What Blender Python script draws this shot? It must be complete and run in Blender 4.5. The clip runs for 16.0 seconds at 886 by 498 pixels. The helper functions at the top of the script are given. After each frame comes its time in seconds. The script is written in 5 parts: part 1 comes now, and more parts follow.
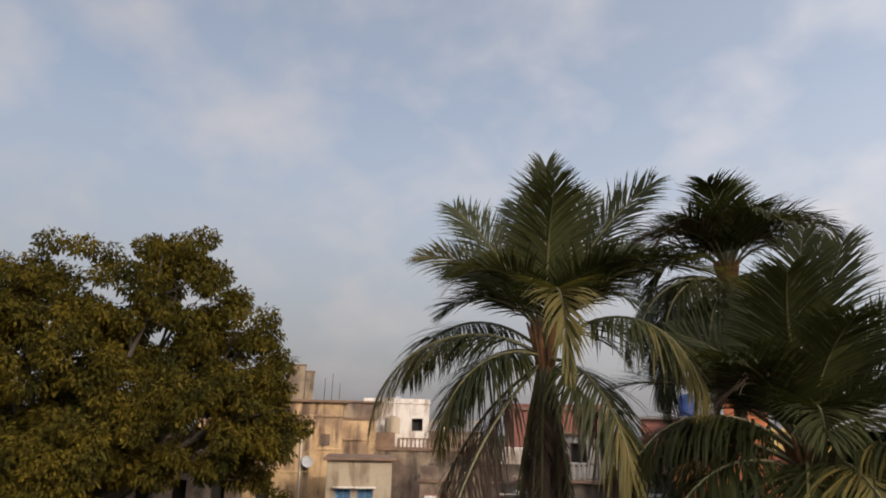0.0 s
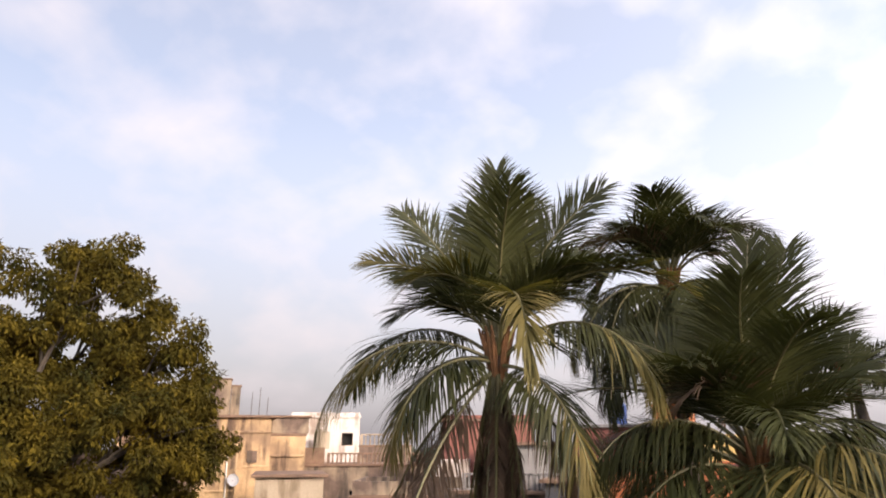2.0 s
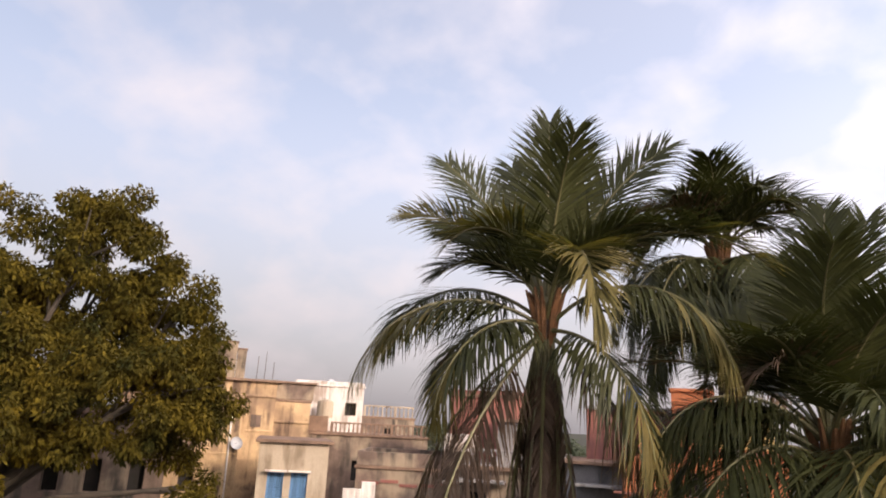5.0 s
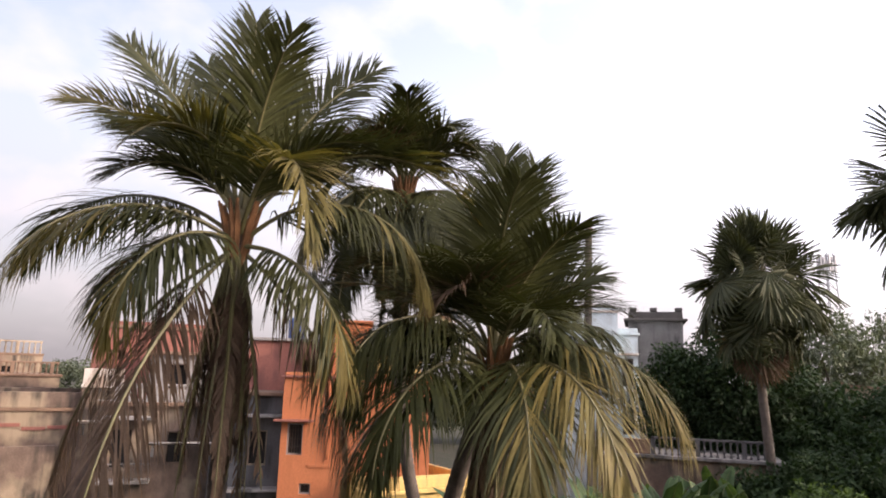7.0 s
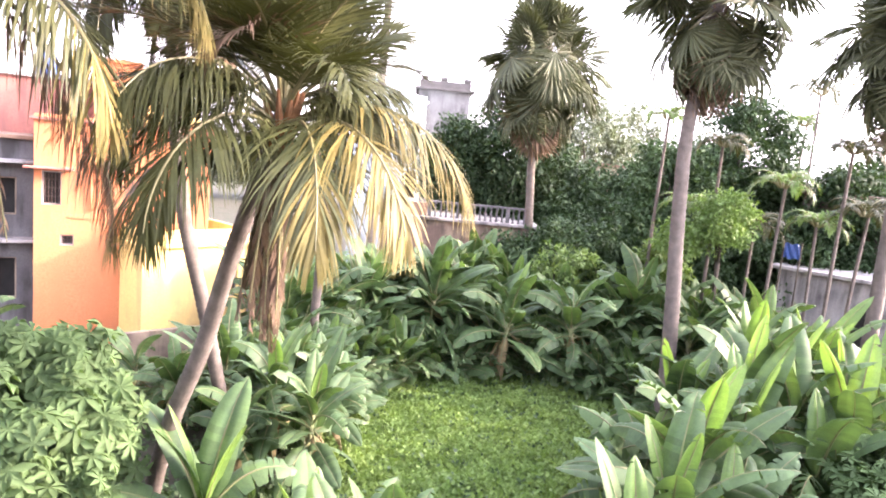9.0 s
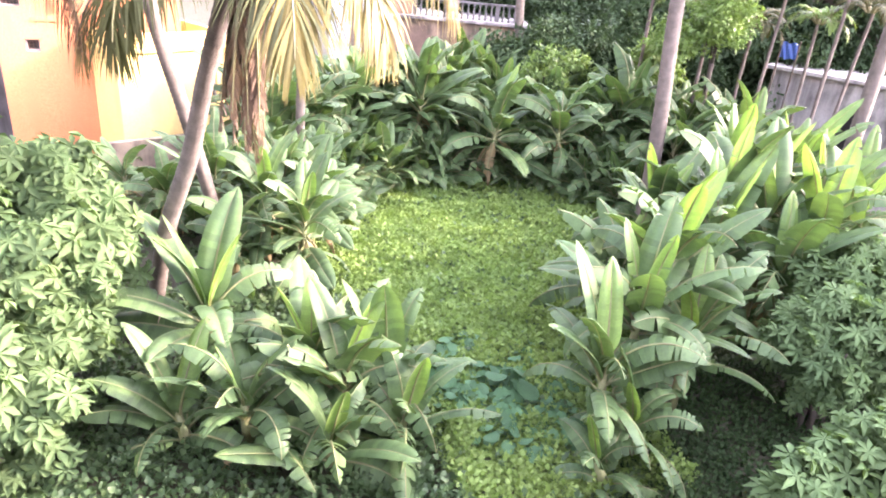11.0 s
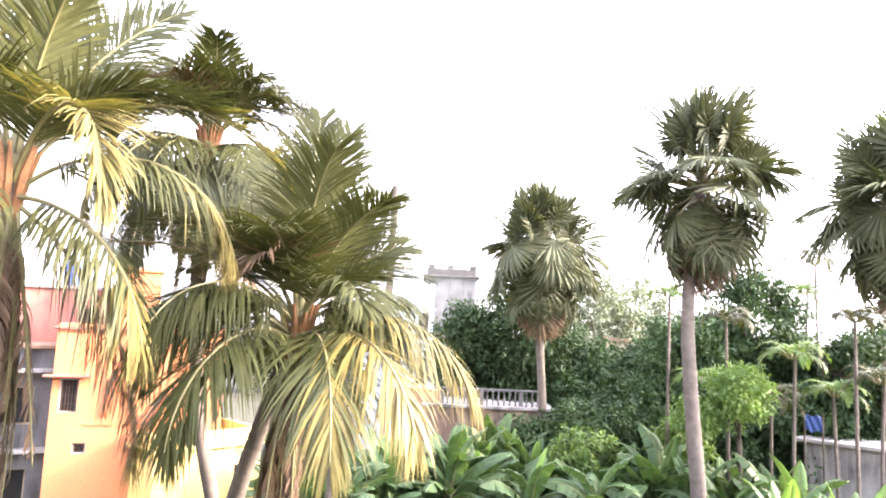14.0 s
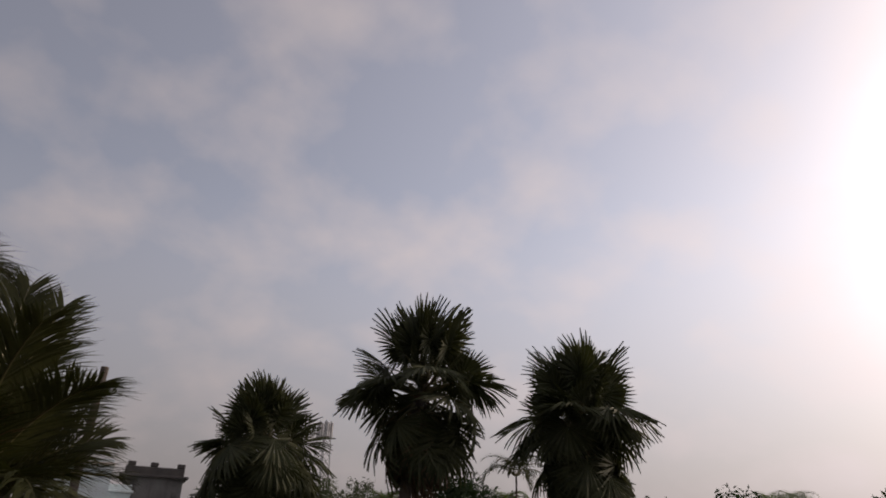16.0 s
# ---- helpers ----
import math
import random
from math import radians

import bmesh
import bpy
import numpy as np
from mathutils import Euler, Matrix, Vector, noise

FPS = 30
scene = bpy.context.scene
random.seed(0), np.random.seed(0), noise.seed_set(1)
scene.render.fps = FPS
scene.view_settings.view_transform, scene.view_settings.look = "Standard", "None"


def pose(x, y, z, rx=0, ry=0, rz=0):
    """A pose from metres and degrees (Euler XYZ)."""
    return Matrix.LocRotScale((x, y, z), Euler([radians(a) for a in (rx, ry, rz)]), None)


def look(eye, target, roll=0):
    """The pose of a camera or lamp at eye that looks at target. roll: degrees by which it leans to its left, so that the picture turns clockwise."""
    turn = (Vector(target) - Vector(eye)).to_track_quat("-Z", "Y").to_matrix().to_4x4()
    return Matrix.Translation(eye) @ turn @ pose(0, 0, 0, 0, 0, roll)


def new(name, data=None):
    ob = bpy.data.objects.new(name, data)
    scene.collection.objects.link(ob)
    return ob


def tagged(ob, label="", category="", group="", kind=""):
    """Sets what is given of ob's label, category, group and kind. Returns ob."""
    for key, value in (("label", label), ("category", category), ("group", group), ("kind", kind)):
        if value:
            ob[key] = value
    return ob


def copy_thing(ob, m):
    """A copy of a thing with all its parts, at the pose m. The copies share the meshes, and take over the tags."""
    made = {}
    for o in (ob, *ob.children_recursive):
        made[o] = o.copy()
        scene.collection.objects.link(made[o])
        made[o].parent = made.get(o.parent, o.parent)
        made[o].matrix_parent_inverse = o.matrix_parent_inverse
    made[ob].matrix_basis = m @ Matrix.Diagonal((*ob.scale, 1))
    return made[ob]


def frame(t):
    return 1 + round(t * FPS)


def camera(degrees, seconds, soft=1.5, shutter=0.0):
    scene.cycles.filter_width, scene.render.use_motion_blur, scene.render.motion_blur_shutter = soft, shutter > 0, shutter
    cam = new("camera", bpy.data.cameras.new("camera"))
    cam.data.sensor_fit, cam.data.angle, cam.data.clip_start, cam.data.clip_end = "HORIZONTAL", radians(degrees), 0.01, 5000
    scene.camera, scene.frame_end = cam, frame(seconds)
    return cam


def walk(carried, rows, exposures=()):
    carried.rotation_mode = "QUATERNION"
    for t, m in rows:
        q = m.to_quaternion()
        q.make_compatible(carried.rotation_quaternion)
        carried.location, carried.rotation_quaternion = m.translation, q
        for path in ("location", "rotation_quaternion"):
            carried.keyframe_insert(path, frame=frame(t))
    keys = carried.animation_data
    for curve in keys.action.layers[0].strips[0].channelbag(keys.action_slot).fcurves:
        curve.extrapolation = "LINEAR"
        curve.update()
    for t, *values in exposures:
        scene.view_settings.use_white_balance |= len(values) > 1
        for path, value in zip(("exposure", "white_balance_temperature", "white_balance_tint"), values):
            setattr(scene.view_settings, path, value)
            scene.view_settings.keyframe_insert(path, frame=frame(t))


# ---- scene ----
LENS = 66.34
cam = camera(LENS, 16.0, soft=1.9)
ROWS = [
    (0, 2.486, -1.185, 9.597, 105.1, -1.28, 34.54),
    (0.5, 2.372, -1.165, 9.605, 102.37, -1.95, 34.86),
    (1, 2.158, -0.981, 9.578, 106.28, -0.78, 34.18),
    (1.5, 2.029, -0.911, 9.529, 104.08, -1.99, 32.08),
    (2, 1.874, -1.036, 9.547, 106.24, 0.01, 28.51),
    (2.5, 1.785, -0.934, 9.526, 102.84, -1.74, 28.67),
    (3, 1.615, -0.667, 9.549, 104.29, -1.33, 33.43),
    (3.5, 1.42, -0.573, 9.452, 104.79, -3.86, 36.72),
    (4, 1.134, -0.501, 9.406, 103.91, -2.85, 32.03),
    (4.2, 1.076, -0.52, 9.406, 103.59, -3.0, 30.69),
    (6.3, 0.138, -0.068, 9.172, 106.22, -1.97, 20.28),
    (6.5, 0.108, 0.112, 9.169, 104.7, -2.78, 15.65),
    (7, -0.002, 0.001, 9.1, 100.42, -1.65, -0.3),
    (7.2, -0.05, 0.001, 9.095, 95.47, -3.68, -3.46),
    (7.5, -0.098, 0.189, 9.058, 90.3, -5.01, -6.67),
    (8, -0.042, 0.283, 9.052, 91.52, -4.15, -12.7),
    (8.5, 0.008, 0.389, 9.048, 89.09, -5.15, -18.85),
    (9, -0.002, 0.442, 9.059, 81.61, -5.36, -17.95),
    (9.5, 0.034, 0.474, 9.053, 74.24, -5.72, -18.75),
    (10, 0.077, 0.507, 9.074, 69.31, -5.47, -18.6),
    (10.2, 0.077, 0.507, 9.074, 69.31, -5.47, -18.85),
    (12.3, -0.107, 0.005, 9.351, 57.33, -4.59, -18.61),
    (12.5, -0.088, -0.034, 9.359, 63.52, -3.93, -18.7),
    (13, -0.121, -0.04, 9.326, 73.61, -2.71, -18.28),
    (13.5, -0.105, -0.035, 9.316, 87.82, -2.33, -17.02),
    (14, -0.127, -0.103, 9.411, 96.67, -2.45, -17.07),
    (14.5, -0.116, -0.182, 9.474, 101.62, -2.7, -19.5),
    (15, -0.118, -0.283, 9.433, 104.49, -2.71, -28.06),
    (15.5, -0.242, -0.313, 9.383, 111.25, -2.48, -37.17),
    (16, -0.242, -0.38, 9.379, 114.14, -2.15, -39.91),
]
EXPOSURES = [  # seconds, stops, kelvin, tint
    (0.0, -0.55, 6500, 11), (0.5, -0.55, 6500, 12), (1.0, 0.05, 6800, 18), (1.5, 0.25, 6750, 18), (2.0, 0.25, 6650, 18), (2.5, -0.05, 6700, 18), (3.0, 0.4, 6750, 19), (3.5, 0.15, 6650, 19),
    (4.0, 0.1, 6700, 19), (4.2, 0.1, 6700, 19), (6.5, 0.25, 6650, 19), (7.0, 0.35, 6650, 21), (7.5, 0.65, 6600, 22), (8.0, 1.75, 6500, 22), (8.5, 2.4, 6400, 24), (9.0, 2.9, 6300, 27), (9.5, 3.2, 6250, 30),
    (10.0, 3.15, 6250, 31), (12.3, 3.75, 6200, 29), (12.5, 3.7, 6200, 28), (13.0, 3.5, 6300, 27), (13.5, 3.55, 6350, 23), (14.0, 3.1, 6400, 18),
    (14.5, 2.0, 6450, 14), (15.0, 0.45, 6500, 16), (15.5, -0.3, 6600, 17), (16.0, -1.55, 6950, 20),
]
walk(cam, [(r[0], pose(*r[1:])) for r in ROWS], EXPOSURES)

# ---- daylight: a low hazy sun from the south-west side, cloudy sky ----
SUN_AZ, SUN_EL = 106.0, 25.0  # degrees clockwise from +y, degrees above the horizon


def sky_world():
    w = bpy.data.worlds.new("sky")
    scene.world = w
    w.use_nodes = True
    n, l = w.node_tree.nodes, w.node_tree.links
    n.clear()
    out = n.new("ShaderNodeOutputWorld")
    bg = n.new("ShaderNodeBackground")
    bg.inputs["Strength"].default_value = 0.14
    sky = n.new("ShaderNodeTexSky")
    sky.sky_type = "NISHITA"
    sky.sun_disc = False
    sky.sun_elevation, sky.sun_rotation = radians(SUN_EL), radians(SUN_AZ)
    sky.air_density, sky.dust_density, sky.ozone_density = 1.0, 2.5, 1.5
    co = n.new("ShaderNodeTexCoord")
    # clouds lie on a flat layer overhead: direction divided by its height
    sep = n.new("ShaderNodeSeparateXYZ")
    l.new(co.outputs["Generated"], sep.inputs[0])
    up = n.new("ShaderNodeMath")
    up.operation = "MAXIMUM"
    up.inputs[1].default_value = 0.0
    l.new(sep.outputs["Z"], up.inputs[0])
    add = n.new("ShaderNodeMath")
    add.inputs[1].default_value = 0.5
    l.new(up.outputs[0], add.inputs[0])
    flat = n.new("ShaderNodeCombineXYZ")
    for k, ax in enumerate("XY"):
        dv = n.new("ShaderNodeMath")
        dv.operation = "DIVIDE"
        l.new(sep.outputs[ax], dv.inputs[0])
        l.new(add.outputs[0], dv.inputs[1])
        l.new(dv.outputs[0], flat.inputs[k])
    big = n.new("ShaderNodeTexNoise")
    big.inputs["Scale"].default_value, big.inputs["Detail"].default_value = 5.5, 6.0
    big.inputs["Roughness"].default_value, big.inputs["Distortion"].default_value = 0.48, 0.1
    l.new(flat.outputs[0], big.inputs["Vector"])
    ramp = n.new("ShaderNodeValToRGB")
    ramp.color_ramp.elements[0].position, ramp.color_ramp.elements[1].position = 0.44, 0.72
    ramp.color_ramp.elements[0].color, ramp.color_ramp.elements[1].color = (0, 0, 0, 1), (0.7, 0.7, 0.7, 1)
    l.new(big.outputs["Fac"], ramp.inputs[0])
    # haze: thickest towards the horizon
    haze = n.new("ShaderNodeMapRange")
    haze.inputs["From Min"].default_value, haze.inputs["From Max"].default_value = 0.0, 0.45
    haze.inputs["To Min"].default_value, haze.inputs["To Max"].default_value = 0.95, 0.42
    l.new(up.outputs[0], haze.inputs["Value"])
    # both take the brightness of the sky behind them, without its blue
    grey = n.new("ShaderNodeRGBToBW")
    l.new(sky.outputs[0], grey.inputs[0])
    tint = n.new("ShaderNodeMix")
    tint.data_type, tint.blend_type = "RGBA", "MULTIPLY"
    tint.inputs["Factor"].default_value = 1.0
    veil = n.new("ShaderNodeMath")  # bright even veil plus the glow round the sun
    veil.operation = "MULTIPLY_ADD"
    veil.inputs[1].default_value, veil.inputs[2].default_value = 0.7, 4.6
    l.new(grey.outputs[0], veil.inputs[0])
    l.new(veil.outputs[0], tint.inputs["A"])
    tint.inputs["B"].default_value = (1.03, 1.0, 1.03, 1)
    m1 = n.new("ShaderNodeMix")
    m1.data_type = "RGBA"
    l.new(haze.outputs[0], m1.inputs["Factor"])
    gain = n.new("ShaderNodeMix")
    gain.data_type, gain.blend_type, gain.clamp_result = "RGBA", "MULTIPLY", False
    gain.inputs["Factor"].default_value = 1.0
    gain.inputs["B"].default_value = (2.3, 2.25, 2.08, 1)
    l.new(sky.outputs[0], gain.inputs["A"])
    l.new(gain.outputs["Result"], m1.inputs["A"])
    l.new(tint.outputs["Result"], m1.inputs["B"])
    white = n.new("ShaderNodeMix")
    white.data_type, white.blend_type = "RGBA", "MULTIPLY"
    white.inputs["Factor"].default_value = 1.0
    l.new(veil.outputs[0], white.inputs["A"])
    white.inputs["B"].default_value = (1.27, 1.21, 1.22, 1)
    m2 = n.new("ShaderNodeMix")
    m2.data_type = "RGBA"
    l.new(ramp.outputs[0], m2.inputs["Factor"])
    l.new(m1.outputs["Result"], m2.inputs["A"])
    l.new(white.outputs["Result"], m2.inputs["B"])
    # smog dims the lowest band of the sky
    smog = n.new("ShaderNodeMapRange")
    smog.interpolation_type = "SMOOTHSTEP"
    smog.inputs["From Min"].default_value, smog.inputs["From Max"].default_value = -0.05, 0.42
    smog.inputs["To Min"].default_value, smog.inputs["To Max"].default_value = 0.5, 1.05
    l.new(sep.outputs["Z"], smog.inputs["Value"])
    m3 = n.new("ShaderNodeMix")
    m3.data_type, m3.blend_type = "RGBA", "MULTIPLY"
    m3.inputs["Factor"].default_value = 1.0
    l.new(m2.outputs["Result"], m3.inputs["A"])
    # the half of the sky that holds the sun is brighter
    side = n.new("ShaderNodeVectorMath")
    side.operation = "DOT_PRODUCT"
    side.inputs[1].default_value = (math.sin(radians(SUN_AZ)), math.cos(radians(SUN_AZ)), 0.0)
    l.new(co.outputs["Generated"], side.inputs[0])
    bright = n.new("ShaderNodeMapRange")
    bright.inputs["From Min"].default_value, bright.inputs["From Max"].default_value = -1.0, 1.0
    bright.inputs["To Min"].default_value, bright.inputs["To Max"].default_value = 0.7, 1.9
    l.new(side.outputs["Value"], bright.inputs["Value"])
    both = n.new("ShaderNodeMath")
    both.operation = "MULTIPLY"
    l.new(smog.outputs[0], both.inputs[0])
    l.new(bright.outputs[0], both.inputs[1])
    l.new(both.outputs[0], m3.inputs["B"])
    l.new(m3.outputs["Result"], bg.inputs[0])
    l.new(bg.outputs[0], out.inputs[0])


sky_world()
lamp = bpy.data.lights.new("sun", "SUN")
lamp.energy, lamp.angle, lamp.color = 2.2, radians(2.0), (1.0, 0.86, 0.66)
sun = new("sun", lamp)
_a, _e = radians(SUN_AZ), radians(SUN_EL)
sun.matrix_world = look((math.sin(_a) * math.cos(_e) * 60, math.cos(_a) * math.cos(_e) * 60, math.sin(_e) * 60), (0, 0, 0))


# ---- materials ----
def surface(name, base, second=None, scale=3.0, fine=40.0, rough=0.85, bump=0.25, streak=None, amount=0.5, leaf=0.0, spread=0.0, grime=None, gloss=0.35):
    """Two-scale noise colour with fine relief. leaf: share of light let through. spread: variation from piece to piece.
    streak: vertical rain streaks of that colour. grime: blotches of that colour."""
    m = bpy.data.materials.new(name)
    m.use_nodes = True
    n, l = m.node_tree.nodes, m.node_tree.links
    bsdf = n["Principled BSDF"]
    bsdf.inputs["Roughness"].default_value = rough
    bsdf.inputs["Specular IOR Level"].default_value = gloss
    co = n.new("ShaderNodeTexCoord")
    geo = n.new("ShaderNodeNewGeometry")
    pos = geo.outputs["Position"]

    def noise_tex(s, detail=4.0, vec=pos):
        t = n.new("ShaderNodeTexNoise")
        t.inputs["Scale"].default_value, t.inputs["Detail"].default_value = s, detail
        l.new(vec, t.inputs["Vector"])
        return t.outputs["Fac"]

    def steps(src, lo, hi):
        r = n.new("ShaderNodeMapRange")
        r.inputs["From Min"].default_value, r.inputs["From Max"].default_value = lo, hi
        l.new(src, r.inputs["Value"])
        return r.outputs[0]

    def mix(fac, a, b, kind="MIX"):
        x = n.new("ShaderNodeMix")
        x.data_type, x.blend_type = "RGBA", kind
        if isinstance(fac, float):
            x.inputs["Factor"].default_value = fac
        else:
            l.new(fac, x.inputs["Factor"])
        for v, s in ((a, "A"), (b, "B")):
            if isinstance(v, tuple):
                x.inputs[s].default_value = (*v, 1)
            else:
                l.new(v, x.inputs[s])
        return x.outputs["Result"]

    second = second or tuple(c * 0.65 for c in base)
    col = mix(steps(noise_tex(scale), 0.5 - amount * 0.5, 0.5 + amount * 0.5), base, second)
    f = noise_tex(fine, 3.0)
    v = n.new("ShaderNodeMapRange")
    v.inputs["To Min"].default_value, v.inputs["To Max"].default_value = 0.72, 1.28
    l.new(f, v.inputs["Value"])
    col = mix(1.0, col, v.outputs[0], "MULTIPLY")
    if grime:
        col = mix(steps(noise_tex(scale * 0.35, 6.0), 0.5, 0.62), col, grime)
    if streak:
        mp = n.new("ShaderNodeMapping")
        mp.inputs["Scale"].default_value = (1, 1, 0.16)
        l.new(pos, mp.inputs[0])
        s1 = steps(noise_tex(2.1, 6.0, mp.outputs[0]), 0.44, 0.62)
        s2 = steps(noise_tex(0.7, 5.0), 0.36, 0.58)
        mu = n.new("ShaderNodeMath")
        mu.operation = "MULTIPLY"
        l.new(s1, mu.inputs[0])
        l.new(s2, mu.inputs[1])
        col = mix(mu.outputs[0], col, streak)
    if spread:
        ob = n.new("ShaderNodeObjectInfo")
        sm = n.new("ShaderNodeMath")
        sm.operation = "ADD"
        l.new(ob.outputs["Random"], sm.inputs[0])
        l.new(geo.outputs["Random Per Island"], sm.inputs[1])
        r = n.new("ShaderNodeMapRange")
        r.inputs["From Max"].default_value = 2.0
        r.inputs["To Min"].default_value, r.inputs["To Max"].default_value = 1 - spread, 1 + spread
        l.new(sm.outputs[0], r.inputs["Value"])
        col = mix(1.0, col, r.outputs[0], "MULTIPLY")
    l.new(col, bsdf.inputs["Base Color"])
    if bump:
        b = n.new("ShaderNodeBump")
        b.inputs["Strength"].default_value, b.inputs["Distance"].default_value = bump, 0.03
        l.new(f, b.inputs["Height"])
        l.new(b.outputs[0], bsdf.inputs["Normal"])
    if leaf:
        tr = n.new("ShaderNodeBsdfTranslucent")
        tcol = mix(1.0, col, (1.2, 1.3, 0.6), "MULTIPLY")
        l.new(tcol, tr.inputs[0])
        ms = n.new("ShaderNodeMixShader")
        ms.inputs[0].default_value = leaf
        l.new(bsdf.outputs[0], ms.inputs[1])
        l.new(tr.outputs[0], ms.inputs[2])
        l.new(ms.outputs[0], n["Material Output"].inputs[0])
    return m


M_SOIL = surface("soil", (0.046, 0.037, 0.023), (0.024, 0.028, 0.012), 0.6, 14, 0.95, 0.6)
M_PALM = surface("palm_leaflet", (0.058, 0.06, 0.02), (0.032, 0.035, 0.013), 1.2, 20, 0.5, 0, gloss=0.2, leaf=0.16, spread=0.35)
M_PALMY = surface("palm_leaflet_yellowing", (0.165, 0.125, 0.036), (0.088, 0.078, 0.027), 1.0, 20, 0.55, 0, gloss=0.2, leaf=0.25, spread=0.3)
M_DRY = surface("dry_frond", (0.17, 0.11, 0.07), (0.085, 0.055, 0.038), 2.0, 25, 0.9, 0, leaf=0.12, spread=0.35)
M_SHEATH = surface("sheath_fibre", (0.26, 0.12, 0.05), (0.13, 0.065, 0.03), 5.0, 40, 0.9, 0.5)
M_RACHIS = surface("frond_rib", (0.16, 0.145, 0.06), (0.10, 0.085, 0.04), 2.0, 20, 0.5, 0.1)
M_TRUNK = surface("palm_trunk", (0.13, 0.105, 0.088), (0.065, 0.052, 0.043), 4.0, 30, 0.9, 0.6)
M_FAN = surface("fan_leaf", (0.085, 0.09, 0.045), (0.048, 0.054, 0.028), 1.3, 20, 0.55, 0, gloss=0.15, leaf=0.12, spread=0.35)
M_BANANA = surface("banana_leaf", (0.078, 0.125, 0.045), (0.04, 0.072, 0.03), 1.6, 25, 0.5, 0.1, gloss=0.25, leaf=0.28, spread=0.35)
M_BANANAY = surface("young_banana_leaf", (0.125, 0.195, 0.05), (0.085, 0.145, 0.042), 1.6, 25, 0.4, 0.1, leaf=0.4, spread=0.2)
M_BANANAD = surface("withered_banana_leaf", (0.22, 0.16, 0.08), (0.13, 0.10, 0.05), 2.0, 25, 0.85, 0.1, leaf=0.15, spread=0.3)
M_BSTEM = surface("banana_stem", (0.16, 0.19, 0.07), (0.10, 0.08, 0.04), 3.0, 20, 0.6, 0.2)
# weed green taken darker: the bed's shade is put into this colour
M_HERB = surface("shade_dark_herb_leaf", (0.028, 0.05, 0.018), (0.014, 0.026, 0.01), 0.6, 14, 0.75, 0, gloss=0.1, leaf=0.18, spread=0.4)
M_TARO = surface("taro_leaf", (0.055, 0.125, 0.05), (0.035, 0.085, 0.035), 1.2, 18, 0.8, 0.05, leaf=0.2, spread=0.35)
M_CASTOR = surface("castor_leaf", (0.10, 0.155, 0.06), (0.055, 0.095, 0.038), 1.2, 20, 0.75, 0, gloss=0.2, leaf=0.3, spread=0.35)
M_TREE = surface("tree_leaf", (0.085, 0.061, 0.007), (0.019, 0.019, 0.004), 0.7, 14, 0.9, 0, gloss=0.08, leaf=0.06, amount=0.35, spread=0.55)
M_DARKTREE = surface("dark_tree_leaf", (0.046, 0.078, 0.032), (0.023, 0.042, 0.018), 0.4, 14, 0.65, 0, gloss=0.15, leaf=0.18, spread=0.45)
M_BRIGHT = surface("bright_shrub_leaf", (0.13, 0.19, 0.045), (0.08, 0.14, 0.035), 0.8, 14, 0.5, 0, leaf=0.3, spread=0.35)
M_WEED = surface("weed_leaf", (0.055, 0.095, 0.032), (0.03, 0.058, 0.02), 0.6, 14, 0.6, 0, leaf=0.25, spread=0.35)
M_FARTREE = surface("far_tree_leaf", (0.10, 0.115, 0.07), (0.065, 0.08, 0.05), 0.3, 14, 0.6, 0, leaf=0.2, spread=0.35)
M_COVER = surface("ground_cover_leaf", (0.165, 0.235, 0.06), (0.10, 0.165, 0.045), 0.45, 14, 0.55, 0, leaf=0.3, spread=0.22, gloss=0.2)
M_BARK = surface("bark", (0.07, 0.055, 0.04), (0.035, 0.029, 0.023), 3.0, 25, 0.95, 0.7)
M_CREAM = surface("stained_cream_plaster", (0.56, 0.39, 0.215), (0.40, 0.265, 0.15), 1.1, 14, 0.9, 0.35, streak=(0.10, 0.065, 0.045), grime=(0.27, 0.18, 0.11))
M_CREAM2 = surface("beige_plaster", (0.42, 0.34, 0.25), (0.35, 0.28, 0.20), 0.6, 18, 0.9, 0.2, streak=(0.20, 0.15, 0.10))
M_OLD = surface("mossy_old_plaster", (0.20, 0.14, 0.105), (0.10, 0.07, 0.055), 1.3, 15, 0.95, 0.4, streak=(0.06, 0.05, 0.04), grime=(0.30, 0.23, 0.16))
M_DBROWN = surface("dark_brown_plaster", (0.13, 0.10, 0.082), (0.075, 0.058, 0.05), 1.2, 15, 0.95, 0.4, streak=(0.035, 0.03, 0.026))
M_GREY = surface("grey_weathered_concrete", (0.33, 0.31, 0.29), (0.22, 0.20, 0.19), 0.8, 15, 0.92, 0.3, streak=(0.08, 0.075, 0.07))
# weathered grey made darker, the shadow on the walls put into its colour
M_DGREY = surface("shade_toned_grey_plaster", (0.15, 0.145, 0.145), (0.085, 0.08, 0.08), 1.0, 15, 0.92, 0.3, streak=(0.05, 0.047, 0.045))
M_SLAB = surface("rusty_roof_edge", (0.24, 0.15, 0.10), (0.13, 0.085, 0.06), 1.5, 20, 0.9, 0.3)
M_WHITE = surface("whitewash", (0.70, 0.65, 0.59), (0.56, 0.50, 0.44), 0.8, 15, 0.85, 0.15, streak=(0.30, 0.23, 0.18))
M_PALEBLUE = surface("pale_blue_paint", (0.62, 0.70, 0.72), (0.52, 0.61, 0.64), 0.5, 15, 0.85, 0.15, streak=(0.36, 0.40, 0.41))
M_ORANGE = surface("orange_paint", (0.52, 0.18, 0.075), (0.45, 0.155, 0.065), 0.5, 15, 0.8, 0.12, streak=(0.45, 0.155, 0.065))
